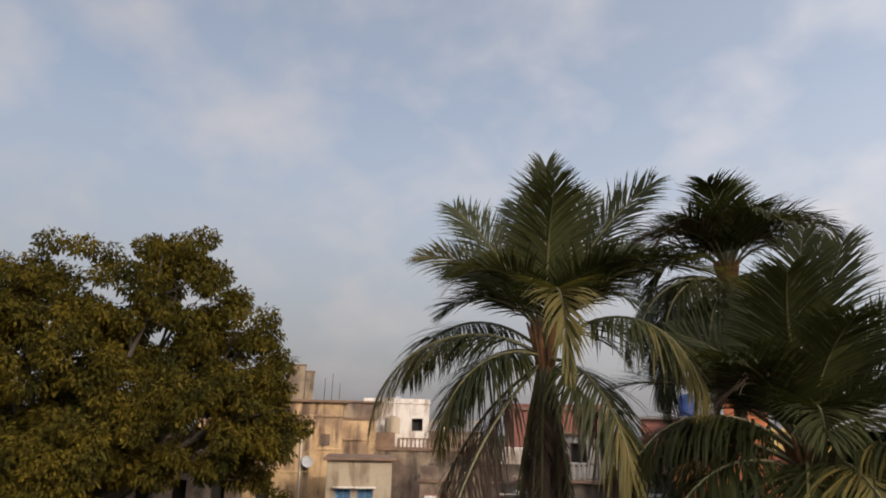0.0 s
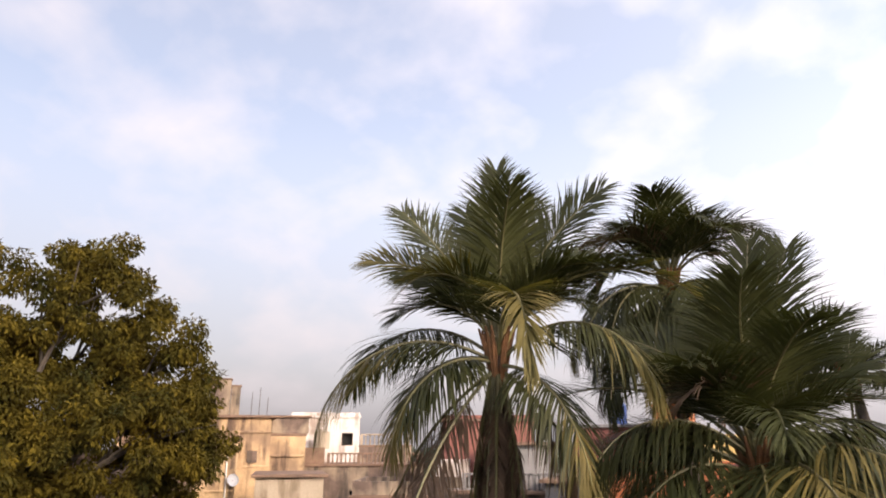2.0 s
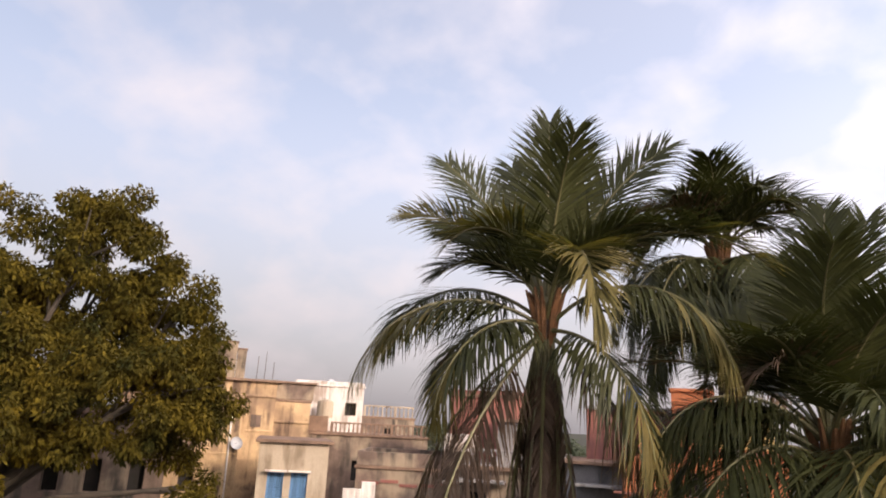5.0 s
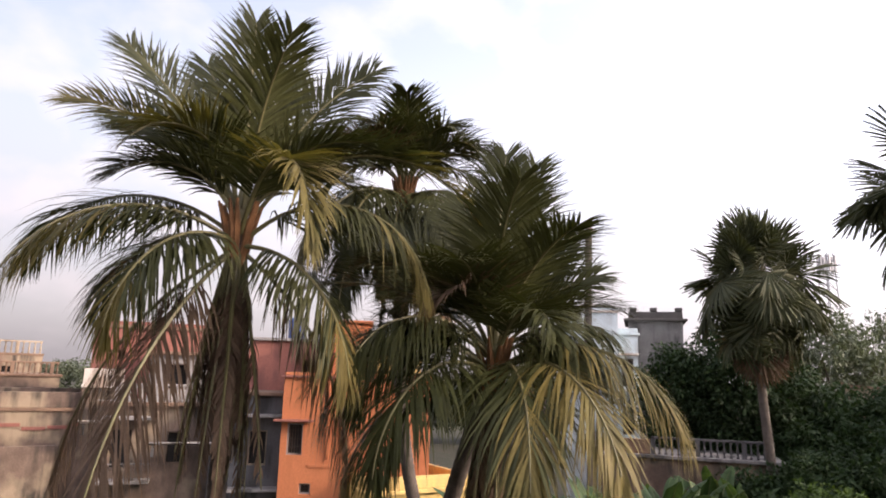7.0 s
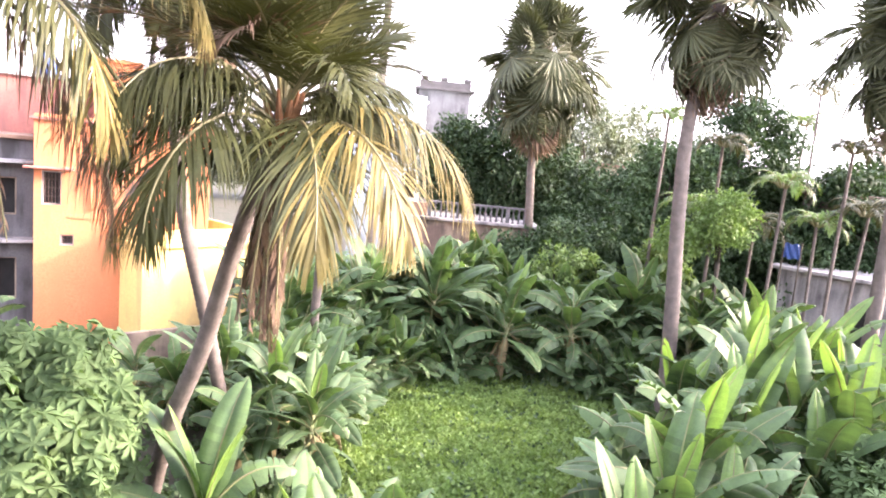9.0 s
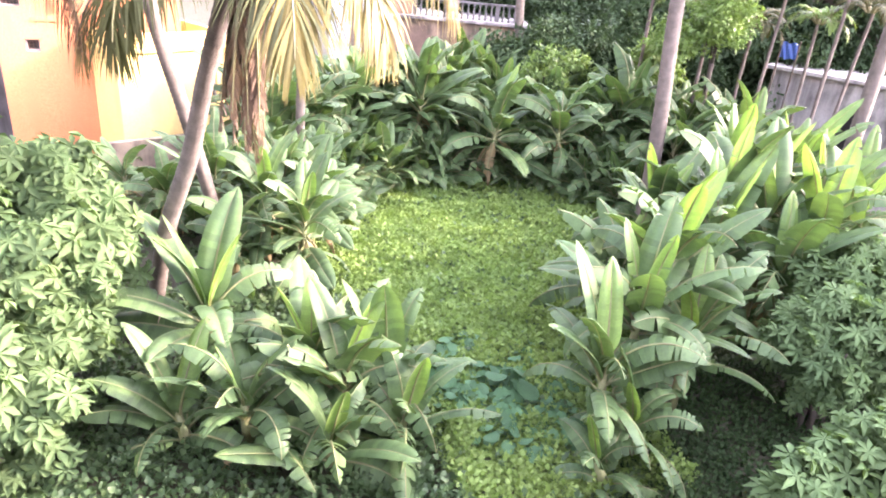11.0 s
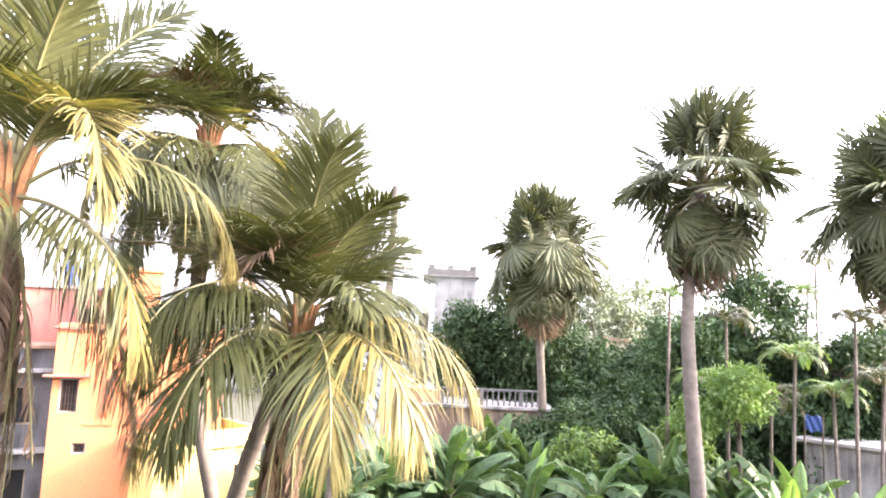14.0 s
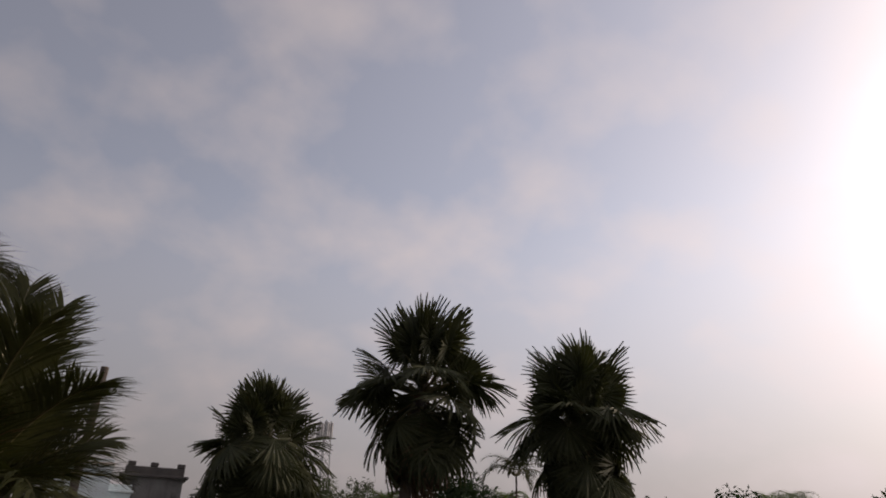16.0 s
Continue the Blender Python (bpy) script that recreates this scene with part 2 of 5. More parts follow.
M_YELLOW = surface("yellow_paint", (0.78, 0.56, 0.20), (0.70, 0.49, 0.17), 0.5, 15, 0.8, 0.12, streak=(0.58, 0.40, 0.16))
M_RED = surface("red_oxide_plaster", (0.30, 0.12, 0.09), (0.22, 0.09, 0.07), 0.7, 15, 0.9, 0.2, streak=(0.16, 0.07, 0.06))
M_BLUE = surface("blue_shutter_paint", (0.10, 0.22, 0.38), (0.08, 0.17, 0.30), 2.0, 25, 0.6, 0.1)
M_TANK = surface("blue_plastic", (0.05, 0.09, 0.25), (0.04, 0.075, 0.21), 2.0, 25, 0.4, 0.05)
# near-black that stands in for the shade inside rooms and recesses
M_DARK = surface("painted_interior_shade", (0.03, 0.027, 0.025), (0.02, 0.018, 0.017), 2.0, 20, 0.95, 0)
M_IRON = surface("iron_bars", (0.05, 0.045, 0.04), (0.09, 0.05, 0.03), 4.0, 40, 0.7, 0.1)
M_BLACK = surface("blackened_parapet", (0.055, 0.05, 0.048), (0.10, 0.09, 0.085), 1.2, 15, 0.95, 0.3)
M_STEEL = surface("tower_steel", (0.42, 0.42, 0.43), (0.32, 0.32, 0.33), 2.0, 20, 0.5, 0.05)


# ---- mesh helpers ----
def part(name, bm, material, parent=None, label=""):
    me = bpy.data.meshes.new(name)
    bm.to_mesh(me)
    bm.free()
    return place(name, me, material, parent, label)


def place(name, me, material=None, parent=None, label=""):
    if material and not me.materials:
        me.materials.append(material)
    ob = new(name, me)
    ob.parent = parent
    return tagged(ob, label)


def raw(name, verts, faces, material=None, smooth=False):
    me = bpy.data.meshes.new(name)
    me.from_pydata([tuple(map(float, v)) for v in verts], [], faces)
    me.update()
    if smooth:
        me.polygons.foreach_set("use_smooth", [True] * len(me.polygons))
    if material:
        me.materials.append(material)
    return me


def thing(name, m, label, category, group="", kind=""):
    ob = new(name)
    ob.empty_display_size = 0.2
    ob.matrix_basis = m
    return tagged(ob, label, category, group, kind)


def box(bm, x0, x1, y0, y1, z0, z1, bevel=0.0):
    vs = [bm.verts.new((x, y, z)) for x in (x0, x1) for y in (y0, y1) for z in (z0, z1)]
    fs = [bm.faces.new([vs[i] for i in q]) for q in ((0, 1, 3, 2), (4, 6, 7, 5), (0, 4, 5, 1), (2, 3, 7, 6), (0, 2, 6, 4), (1, 5, 7, 3))]
    if bevel:
        es = list({e for f in fs for e in f.edges})
        bmesh.ops.bevel(bm, geom=es, offset=bevel, segments=1, affect="EDGES")
    return vs


def tube(points, radii, sides=8, close=True):
    """Verts and faces of a tube along points."""
    pts = [Vector(p) for p in points]
    vs, fs = [], []
    for i, p in enumerate(pts):
        d = (pts[min(i + 1, len(pts) - 1)] - pts[max(i - 1, 0)]).normalized()
        a = d.orthogonal().normalized() if i == 0 else (a - d * a.dot(d)).normalized()
        b = d.cross(a)
        for k in range(sides):
            w = 2 * math.pi * k / sides
            vs.append(p + (a * math.cos(w) + b * math.sin(w)) * radii[i])
        if i:
            o = (i - 1) * sides
            fs += [(o + k, o + (k + 1) % sides, o + sides + (k + 1) % sides, o + sides + k) for k in range(sides)]
    if close:
        fs.append(tuple(range(len(vs) - sides, len(vs))))
        fs.append(tuple(reversed(range(sides))))
    return vs, fs


class Pile:
    """Verts and faces gathered into one mesh."""

    def __init__(self):
        self.v, self.f = [], []

    def add(self, vs, fs):
        o = len(self.v)
        self.v += vs
        self.f += [tuple(i + o for i in q) for q in fs]

    def mesh(self, name, material=None, smooth=False):
        return raw(name, self.v, self.f, material, smooth)


RNG = random.Random(7)


def ray_point(az, d, z=0.0):
    """A place d metres from the viewpoint at az degrees to the left of straight ahead."""
    return Vector((-math.sin(radians(az)) * d, math.cos(radians(az)) * d, z))


# ---- ground ----
def ground():
    pile = Pile()
    # fine near the garden, coarse towards the horizon
    edges = [-2500, -700, -200, -80] + list(range(-40, 61, 4)) + [90, 200, 700, 2500]
    n = len(edges)
    vs = []
    for y in edges:
        for x in edges:
            near = abs(x) < 45 and abs(y) < 65
            vs.append((x, y, 0.12 * noise.noise((x * 0.21, y * 0.21, 3.0)) if near else 0.0))
    fs = [(j * n + i, j * n + i + 1, (j + 1) * n + i + 1, (j + 1) * n + i) for j in range(n - 1) for i in range(n - 1)]
    pile.add(vs, fs)
    ob = place("ground", pile.mesh("ground", M_SOIL, True))
    tagged(ob, "damp brown garden soil with patches of weeds", "ground", kind="structure")


ground()


# ---- buildings ----
def wall_mesh(name, x0, x1, z0, z1, thick, openings, material):
    """A wall along x with its face at y = 0; openings (x0, x1, z0, z1) go right through."""
    xs = sorted({x0, x1, *[v for o in openings for v in o[:2]]})
    zs = sorted({z0, z1, *[v for o in openings for v in o[2:]]})
    bm = bmesh.new()

    def solid(i, j):
        if not (0 <= i < len(xs) - 1 and 0 <= j < len(zs) - 1):
            return False
        cx, cz = (xs[i] + xs[i + 1]) / 2, (zs[j] + zs[j + 1]) / 2
        return not any(o[0] < cx < o[1] and o[2] < cz < o[3] for o in openings)

    for i in range(len(xs) - 1):
        for j in range(len(zs) - 1):
            if not solid(i, j):
                continue
            a, b, c, d = xs[i], xs[i + 1], zs[j], zs[j + 1]
            quads = [[(a, 0, c), (b, 0, c), (b, 0, d), (a, 0, d)], [(b, thick, c), (a, thick, c), (a, thick, d), (b, thick, d)]]
            if not solid(i - 1, j):
                quads.append([(a, thick, c), (a, 0, c), (a, 0, d), (a, thick, d)])
            if not solid(i + 1, j):
                quads.append([(b, 0, c), (b, thick, c), (b, thick, d), (b, 0, d)])
            if not solid(i, j - 1):
                quads.append([(a, thick, c), (b, thick, c), (b, 0, c), (a, 0, c)])
            if not solid(i, j + 1):
                quads.append([(a, 0, d), (b, 0, d), (b, thick, d), (a, thick, d)])
            for q in quads:
                bm.faces.new([bm.verts.new(p) for p in q])
    bmesh.ops.remove_doubles(bm, verts=bm.verts, dist=0.001)
    me = bpy.data.meshes.new(name)
    bm.to_mesh(me)
    bm.free()
    me.materials.append(material)
    return me


def shutter_window(parent, o, frame_mat, leaf_mat, slats=True, hood=None, depth=0.12, bars=False, dark_only=False, rzl=None):
    """A window in an opening of a wall whose face is at y = 0."""
    x0, x1, z0, z1 = o
    holder = parent if rzl is None else rzl
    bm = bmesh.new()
    # dark panel behind the opening replaces the unlit room's shade
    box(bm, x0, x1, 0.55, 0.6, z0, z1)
    win = part("window", bm, M_DARK, parent, "unglazed window backed by a panel painted as dark interior shade" if dark_only else "")
    if rzl is not None:
        win.matrix_basis = rzl
    w = 0.06
    bm = bmesh.new()
    for b in ((x0, x0 + w, z0, z1), (x1 - w, x1, z0, z1), (x0 + w, x1 - w, z1 - w, z1), (x0 + w, x1 - w, z0, z0 + w)):
        box(bm, b[0], b[1], depth, depth + 0.09, b[2], b[3])
    part("window_frame", bm, frame_mat, win)
    if slats:
        mid = (x0 + x1) / 2
        for a, b in ((x0 + w + 0.005, mid - 0.005), (mid + 0.005, x1 - w - 0.005)):
            bm = bmesh.new()
            for p in ((a, a + 0.05, z0 + w, z1 - w), (b - 0.05, b, z0 + w, z1 - w)):
                box(bm, p[0], p[1], depth + 0.01, depth + 0.05, p[2], p[3])
            k = 0
            z = z0 + w + 0.05
            while z < z1 - w - 0.05:
                box(bm, a + 0.05, b - 0.05, depth + 0.015, depth + 0.04, z, z + 0.055)
                z += 0.085
                k += 1
            part("shutter", bm, leaf_mat, win, "louvred blue wooden shutter")
    if bars:
        bm = bmesh.new()
        n = max(3, int((x1 - x0) / 0.11))
        for i in range(1, n):
            x = x0 + (x1 - x0) * i / n
            box(bm, x - 0.012, x + 0.012, depth + 0.02, depth + 0.045, z0 + w, z1 - w)
        for i in range(1, 4):
            z = z0 + (z1 - z0) * i / 4
            box(bm, x0 + w, x1 - w, depth + 0.046, depth + 0.062, z - 0.012, z + 0.012)
        part("grille", bm, M_IRON, win, "black iron grille")
    if hood:
        bm = bmesh.new()
        box(bm, x0 - 0.14, x1 + 0.14, -0.34, -0.003, z1 + 0.05, z1 + 0.13, 0.01)
        part("hood", bm, hood, win)
    return win


def building(name, origin, rz, x0, x1, depth, top, wall_mat, label, roof_mat=M_SLAB, openings=(), right_openings=(), parapet=0.0,
             overhang=0.18, slab=0.16, base=0.0, window=None, category="house", thick=0.6, parapet_mat=None):
    """A house with its front along x, entered from the ground at origin. Returns its Empty."""
    h = thing(name, pose(*origin, 0, 0, rz), label, category)
    o = list(openings)
    part_wall = place("wall", wall_mesh("wall", x0, x1, base, top, thick, o, wall_mat), None, h)
    right = place("wall", wall_mesh("wall", 0, depth - thick, base, top, thick, list(right_openings), wall_mat), None, h)
    right.matrix_basis = pose(x1, thick, 0, 0, 0, 90)
    left = place("wall", wall_mesh("wall", 0, depth - thick, base, top, 0.3, [], wall_mat), None, h)
    left.matrix_basis = pose(x0 + 0.3, thick, 0, 0, 0, 90)
    back = place("wall", wall_mesh("wall", x0 + 0.3, x1 - thick, base, top, 0.3, [], wall_mat), None, h)
    back.matrix_basis = pose(0, depth - 0.3, 0)
    bm = bmesh.new()
    box(bm, x0 - overhang, x1 + overhang, -overhang, depth + overhang, top + 0.002, top + slab, 0.02)
    roof = part("roof", bm, roof_mat, h)
    if parapet:
        for (a, b, c, d) in ((x0, x1, 0, 0.2), (x0, x1, depth - 0.2, depth), (x0, x0 + 0.2, 0.2, depth - 0.2), (x1 - 0.2, x1, 0.2, depth - 0.2)):
            bm = bmesh.new()
            box(bm, a, b, c, d, top + slab + 0.002, top + slab + parapet, 0.02)
            part("parapet", bm, parapet_mat or wall_mat, roof)
    for w in o:
        if window:
            window(h, w)
    for w in right_openings:
        shutter_window(h, w, M_GREY, M_BLUE, False, rzl=pose(x1, thick, 0, 0, 0, 90))
    return h


def post(bm, x, y, z0, z1, r):
    prof = [(0, r * 1.1), (0.1, r * 1.1), (0.13, r * 0.6), (0.4, r), (0.7, r * 0.6), (0.85, r * 0.5), (0.88, r * 1.1), (1, r * 1.1)]
    vs, fs = tube([(x, y, z0 + (z1 - z0) * k) for k, _ in prof], [q for _, q in prof], 8)
    bv = [bm.verts.new(v) for v in vs]
    for f in fs:
        bm.faces.new([bv[i] for i in f])


def balustrade(parent, x0, x1, y, z0, z1, mat, step=0.22):
    bm = bmesh.new()
    box(bm, x0, x1, y - 0.09, y + 0.09, z1 - 0.1, z1, 0.01)
    part("handrail", bm, mat, parent)
    n = int((x1 - x0) / step)
    for i in range(n + 1):
        bm = bmesh.new()
        x = x0 + 0.08 + (x1 - x0 - 0.16) * i / n
        if i % 7 == 0:
            box(bm, x - 0.1, x + 0.1, y - 0.1, y + 0.1, z0, z1 - 0.1)
        else:
            post(bm, x, y, z0, z1 - 0.1, 0.065)
        part("baluster", bm, mat, parent)


def pipe(parent, pts, r, mat, label=""):
    vs, fs = tube(pts, [r] * len(pts), 8)
    return place("drainpipe", raw("drainpipe", vs, fs, mat, True), None, parent, label)


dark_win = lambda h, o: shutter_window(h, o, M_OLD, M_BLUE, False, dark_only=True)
blue_win = lambda h, o: shutter_window(h, o, M_BLUE, M_BLUE, True, hood=M_WHITE)
bar_win = lambda h, o: shutter_window(h, o, M_GREY, M_BLUE, False, bars=True)

# the old cream house by the large tree
CREAM_O, CREAM_R = (-27.4, 28.5, 0), 44
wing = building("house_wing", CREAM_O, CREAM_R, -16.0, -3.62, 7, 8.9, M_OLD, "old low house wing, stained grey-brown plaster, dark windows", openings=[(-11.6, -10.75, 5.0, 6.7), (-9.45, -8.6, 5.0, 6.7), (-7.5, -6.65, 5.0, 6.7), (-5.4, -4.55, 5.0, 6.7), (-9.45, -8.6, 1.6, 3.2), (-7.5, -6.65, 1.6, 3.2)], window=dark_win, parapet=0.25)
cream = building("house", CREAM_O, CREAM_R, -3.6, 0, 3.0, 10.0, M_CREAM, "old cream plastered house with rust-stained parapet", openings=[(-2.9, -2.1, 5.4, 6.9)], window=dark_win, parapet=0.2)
pipe(cream, [(-0.5, -0.08, 9.6), (-0.5, -0.08, 8.4), (-0.45, -0.08, 5), (-0.45, -0.08, 0.1)], 0.05, M_WHITE, "pale cast drainpipe")
tall = building("house_block", CREAM_O, CREAM_R, -7.0, 1.9, 9.0, 11.25, M_CREAM, "taller cream block of the old house, streaked walls", parapet=0.0, overhang=0.28, openings=[])
tall.matrix_basis = pose(*CREAM_O, 0, 0, CREAM_R) @ pose(0, 3.3, 0)
for bx0, bx1, by, bz, bname in ((-2.0, -0.75, 5.0, 13.7, "chimney"), (-0.72, -0.15, 5.2, 13.3, "chimney")):
    ch = thing(bname, pose(*CREAM_O, 0, 0, CREAM_R) @ pose(0, by, 11.42), "weathered brown masonry chimney block on the roof", "chimney", "roof chimneys")
    bm = bmesh.new()
    box(bm, bx0, bx1, 0, 1.0, 0, bz - 11.42, 0.03)
    part("shaft", bm, M_OLD, ch)
    bm = bmesh.new()
    for k in range(3):
        x = bx0 + (bx1 - bx0) * (k + 0.5) / 3
        box(bm, x - 0.05, x + 0.05, -0.05, -0.002, 0.1, bz - 11.55)
    part("rib", bm, M_OLD, ch)
    bm = bmesh.new()
    box(bm, bx0 - 0.05, bx1 + 0.05, -0.07, 1.05, bz - 11.418, bz - 11.33, 0.02)
    part("cap", bm, M_SLAB, ch)
stair = building("stair_tower", CREAM_O, CREAM_R, 1.92, 4.2, 4.0, 10.2, M_CREAM, "narrow stained stair block beside the cream house", overhang=0.05)
stair.matrix_basis = pose(*CREAM_O, 0, 0, CREAM_R) @ pose(0, 5.2, 0)
tank = thing("water_tank", pose(*CREAM_O, 0, 0, CREAM_R) @ pose(0, 5.2, 10.36), "dark concrete rooftop water tank with open ledge", "tank")
bm = bmesh.new()
box(bm, 1.95, 4.35, 0.0, 2.6, 0.0, 1.0, 0.03)
part("basin", bm, M_OLD, tank)
bm = bmesh.new()
box(bm, 1.85, 4.5, -0.15, 2.75, 1.002, 1.14, 0.02)
part("lid", bm, M_SLAB, tank)

# mouldings, stains' ledges and small fittings on the cream house
for host, x0, x1, z, d in ((cream, -3.6, 0.0, 9.25, 0.09), (cream, -3.6, 0.0, 7.1, 0.07), (tall, -7.0, 1.9, 10.35, 0.1), (tall, 0.3, 1.9, 8.3, 0.07), (wing, -16.0, -3.62, 7.4, 0.08), (stair, 1.92, 4.2, 8.9, 0.12)):
    bm = bmesh.new()
    box(bm, x0 + 0.02, x1 - 0.02, -d, -0.003, z, z + 0.13, 0.015)
    part("cornice", bm, M_CREAM if host is not wing else M_OLD, host)
for x in (-3.2, -1.8):
    bm = bmesh.new()
    box(bm, x, x + 0.22, -0.09, -0.003, 0.0, 9.24)
    part("pilaster", bm, M_CREAM, cream)
bm = bmesh.new()
box(bm, 0.55, 1.15, -0.08, -0.003, 8.6, 9.3)
part("vent", bm, M_OLD, tall, "dark blocked vent panel")
dish = thing("satellite_dish", pose(*CREAM_O, 0, 0, CREAM_R) @ pose(-0.1, -0.25, 7.75, 75, 0, 20), "small grey satellite dish on the wall corner", "dish")
rings = []
bm = bmesh.new()
for r, z in ((0.02, 0.1), (0.16, 0.075), (0.27, 0.02), (0.34, -0.05)):
    rings.append([bm.verts.new((r * math.cos(w * math.pi / 10), r * math.sin(w * math.pi / 10), -z)) for w in range(20)])
for r0, r1 in zip(rings, rings[1:]):
    for i in range(20):
        bm.faces.new((r0[i], r0[(i + 1) % 20], r1[(i + 1) % 20], r1[i]))
part("bowl", bm, M_STEEL, dish)
vs, fs = tube([(0, 0, -0.1), (0, 0.1, -0.3)], [0.025, 0.025], 6)
place("bracket", raw("bracket", vs, fs, M_IRON), None, dish)

# beige annex with blue shutters
annex = building("annex", (-23.25, 25.7, 0), 41, 0, 3.35, 5.2, 8.05, M_CREAM2, "beige plastered annex with blue louvred windows", openings=[(0.5, 1.28, 5.35, 6.65), (1.62, 2.42, 5.35, 6.65), (0.5, 1.28, 1.6, 2.9), (1.62, 2.42, 1.6, 2.9)], window=blue_win, overhang=0.22, right_openings=[(0.5, 0.95, 4.6, 6.4)])
low = thing("terrace_wall", pose(-20.2, 28.6, 0, 0, 0, 35), "low whitewashed stepped terrace wall", "wall")
for a, b, z in ((0, 0.9, 6.0), (0.902, 1.6, 6.35), (1.602, 4.2, 5.5)):
    bm = bmesh.new()
    box(bm, a, b, 0, 0.3, 0, z, 0.02)
    part("section", bm, M_WHITE if z > 5.6 else M_OLD, low)

# the white house behind
white = building("house", (-34.4, 42.6, 0), 38, -1.0, 4.4, 6, 11.75, M_WHITE, "whitewashed house with an arched niche and roof terrace", roof_mat=M_WHITE, overhang=0.1, parapet=0.25, openings=[(3.0, 3.9, 9.6, 10.6)], window=dark_win)
# flat dark disc on the wall face in place of a niche's shade
bm = bmesh.new()
vs, fs = tube([(0, -0.02, 0), (0, 0.05, 0)], [0.4, 0.4], 20)
bv = [bm.verts.new(v + Vector((1.35, 0, 10.4))) for v in vs]
for f in fs:
    bm.faces.new([bv[i] for i in f])
part("niche", bm, M_DARK, white, "flat dark disc painted as the shade of a round niche")
bm = bmesh.new()
vs, fs = tube([(0, 0, 0), (0, 0, 1.2), (0, 0, 1.3), (0, 0, 1.38)], [0.62, 0.62, 0.5, 0.2], 20)
bv = [bm.verts.new(v) for v in vs]
for f in fs:
    bm.faces.new([bv[i] for i in f])
tk = thing("water_tank", pose(*(Vector((-34.4, 42.6, 0)) + Matrix.Rotation(radians(38), 3, "Z") @ Vector((1.45, -1.5, 9.35)))), "cream plastic water tank on the terrace", "tank")
part("drum", bm, M_CREAM2, tk)
bm = bmesh.new()
box(bm, 0, 0.8, 0, 0.7, 0, 0.5, 0.03)
rt = thing("roof_box", pose(*(Vector((-34.4, 42.6, 0)) + Matrix.Rotation(radians(38), 3, "Z") @ Vector((1.0, 2.0, 11.92)))), "small grey metal box on the white roof", "box")
part("case", bm, M_STEEL, rt)
tterr = building("house", (-31.2, 37.4, 0), 38, 0, 9.5, 6.5, 8.2, M_OLD, "old brown house with a balustraded roof terrace", overhang=0.12, openings=[(4.2, 5.0, 5.2, 6.6), (6.5, 7.3, 5.2, 6.6)], window=dark_win)
rail = thing("balustrade", pose(-31.2, 37.4, 8.37, 0, 0, 38), "weathered brown balusters along a roof terrace", "balustrade")
balustrade(rail, 2.6, 9.4, 0.15, 0, 0.75, M_SLAB, 0.3)
bm = bmesh.new()
box(bm, 0.05, 2.4, 0.05, 0.3, 0, 1.1, 0.02)
tagged(part("parapet_wall", bm, M_SLAB), "brown brick parapet on the terrace", "parapet").matrix_basis = pose(-31.2, 37.4, 8.37, 0, 0, 38)

deck = building("terrace_block", (-34.4, 42.6, 0), 38, 4.42, 8.6, 6, 9.5, M_OLD, "old brown terrace block beside the white house", roof_mat=M_SLAB, overhang=0.05, openings=[(6.2, 7.0, 7.6, 8.8)], window=dark_win)
rail2 = thing("balustrade", pose(-34.4, 42.6, 9.67, 0, 0, 38), "dull cream terrace balustrade beside the white house", "balustrade")
balustrade(rail2, 4.5, 8.5, 0.15, 0, 0.85, M_CREAM2, 0.35)

# old brown houses behind the coconut palm
brown = building("house", (-20.6, 30.2, 0), 28, 0, 6.2, 6, 6.9, M_OLD, "crumbling brown house with small grilled windows", openings=[(1.55, 2.35, 3.9, 4.7), (3.4, 3.95, 4.1, 4.7), (3.2, 4.0, 1.4, 2.5)], window=bar_win, parapet=0.7, overhang=0.1)
for k in range(6):
    bm = bmesh.new()
    x = 0.3 + k * 1.0
    box(bm, x, x + 0.93, -0.06, -0.003, 6.15 + 0.1 * math.sin(k * 2.0), 6.3 + 0.1 * math.sin(k * 2.0))
    part("coping", bm, M_RED, brown, "red ledge piece")
redh = building("house", (-17.2, 34.0, 0), 22, 0, 5.2, 6, 10.9, M_RED, "tall red oxide plastered house", openings=[(2.9, 3.8, 7.6, 9.0)], window=dark_win, overhang=0.15, parapet=0.2)
whit = building("house", (-16.4, 31.9, 0), 24, 0, 1.7, 2, 8.0, M_OLD, "narrow old house with a whitewashed parapet", overhang=0.05, roof_mat=M_WHITE, parapet=0.7, parapet_mat=M_WHITE)
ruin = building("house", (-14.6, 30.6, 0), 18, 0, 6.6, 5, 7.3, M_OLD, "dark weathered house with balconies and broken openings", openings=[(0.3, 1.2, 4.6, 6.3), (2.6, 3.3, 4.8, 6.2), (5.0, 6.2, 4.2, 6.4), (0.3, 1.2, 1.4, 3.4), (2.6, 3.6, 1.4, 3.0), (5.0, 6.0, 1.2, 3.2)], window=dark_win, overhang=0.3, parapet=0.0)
for z in (4.1, 6.75):
    bm = bmesh.new()
    box(bm, -0.2, 2.1, -0.95, -0.003, z, z + 0.12, 0.01)
    bal = part("balcony", bm, M_GREY, ruin, "grey concrete balcony slab")
    for k in range(12):
        bm = bmesh.new()
        x = -0.15 + k * 0.2
        box(bm, x, x + 0.03, -0.93, -0.9, z + 0.122, z + 0.8)
        part("bar", bm, M_IRON, bal)
    bm = bmesh.new()
    box(bm, -0.2, 2.1, -0.94, -0.89, z + 0.802, z + 0.85)
    part("handrail", bm, M_GREY, bal)
rl = thing("balustrade", pose(-14.6, 30.6, 7.47, 0, 0, 18), "grey concrete balusters on an old roof", "balustrade")
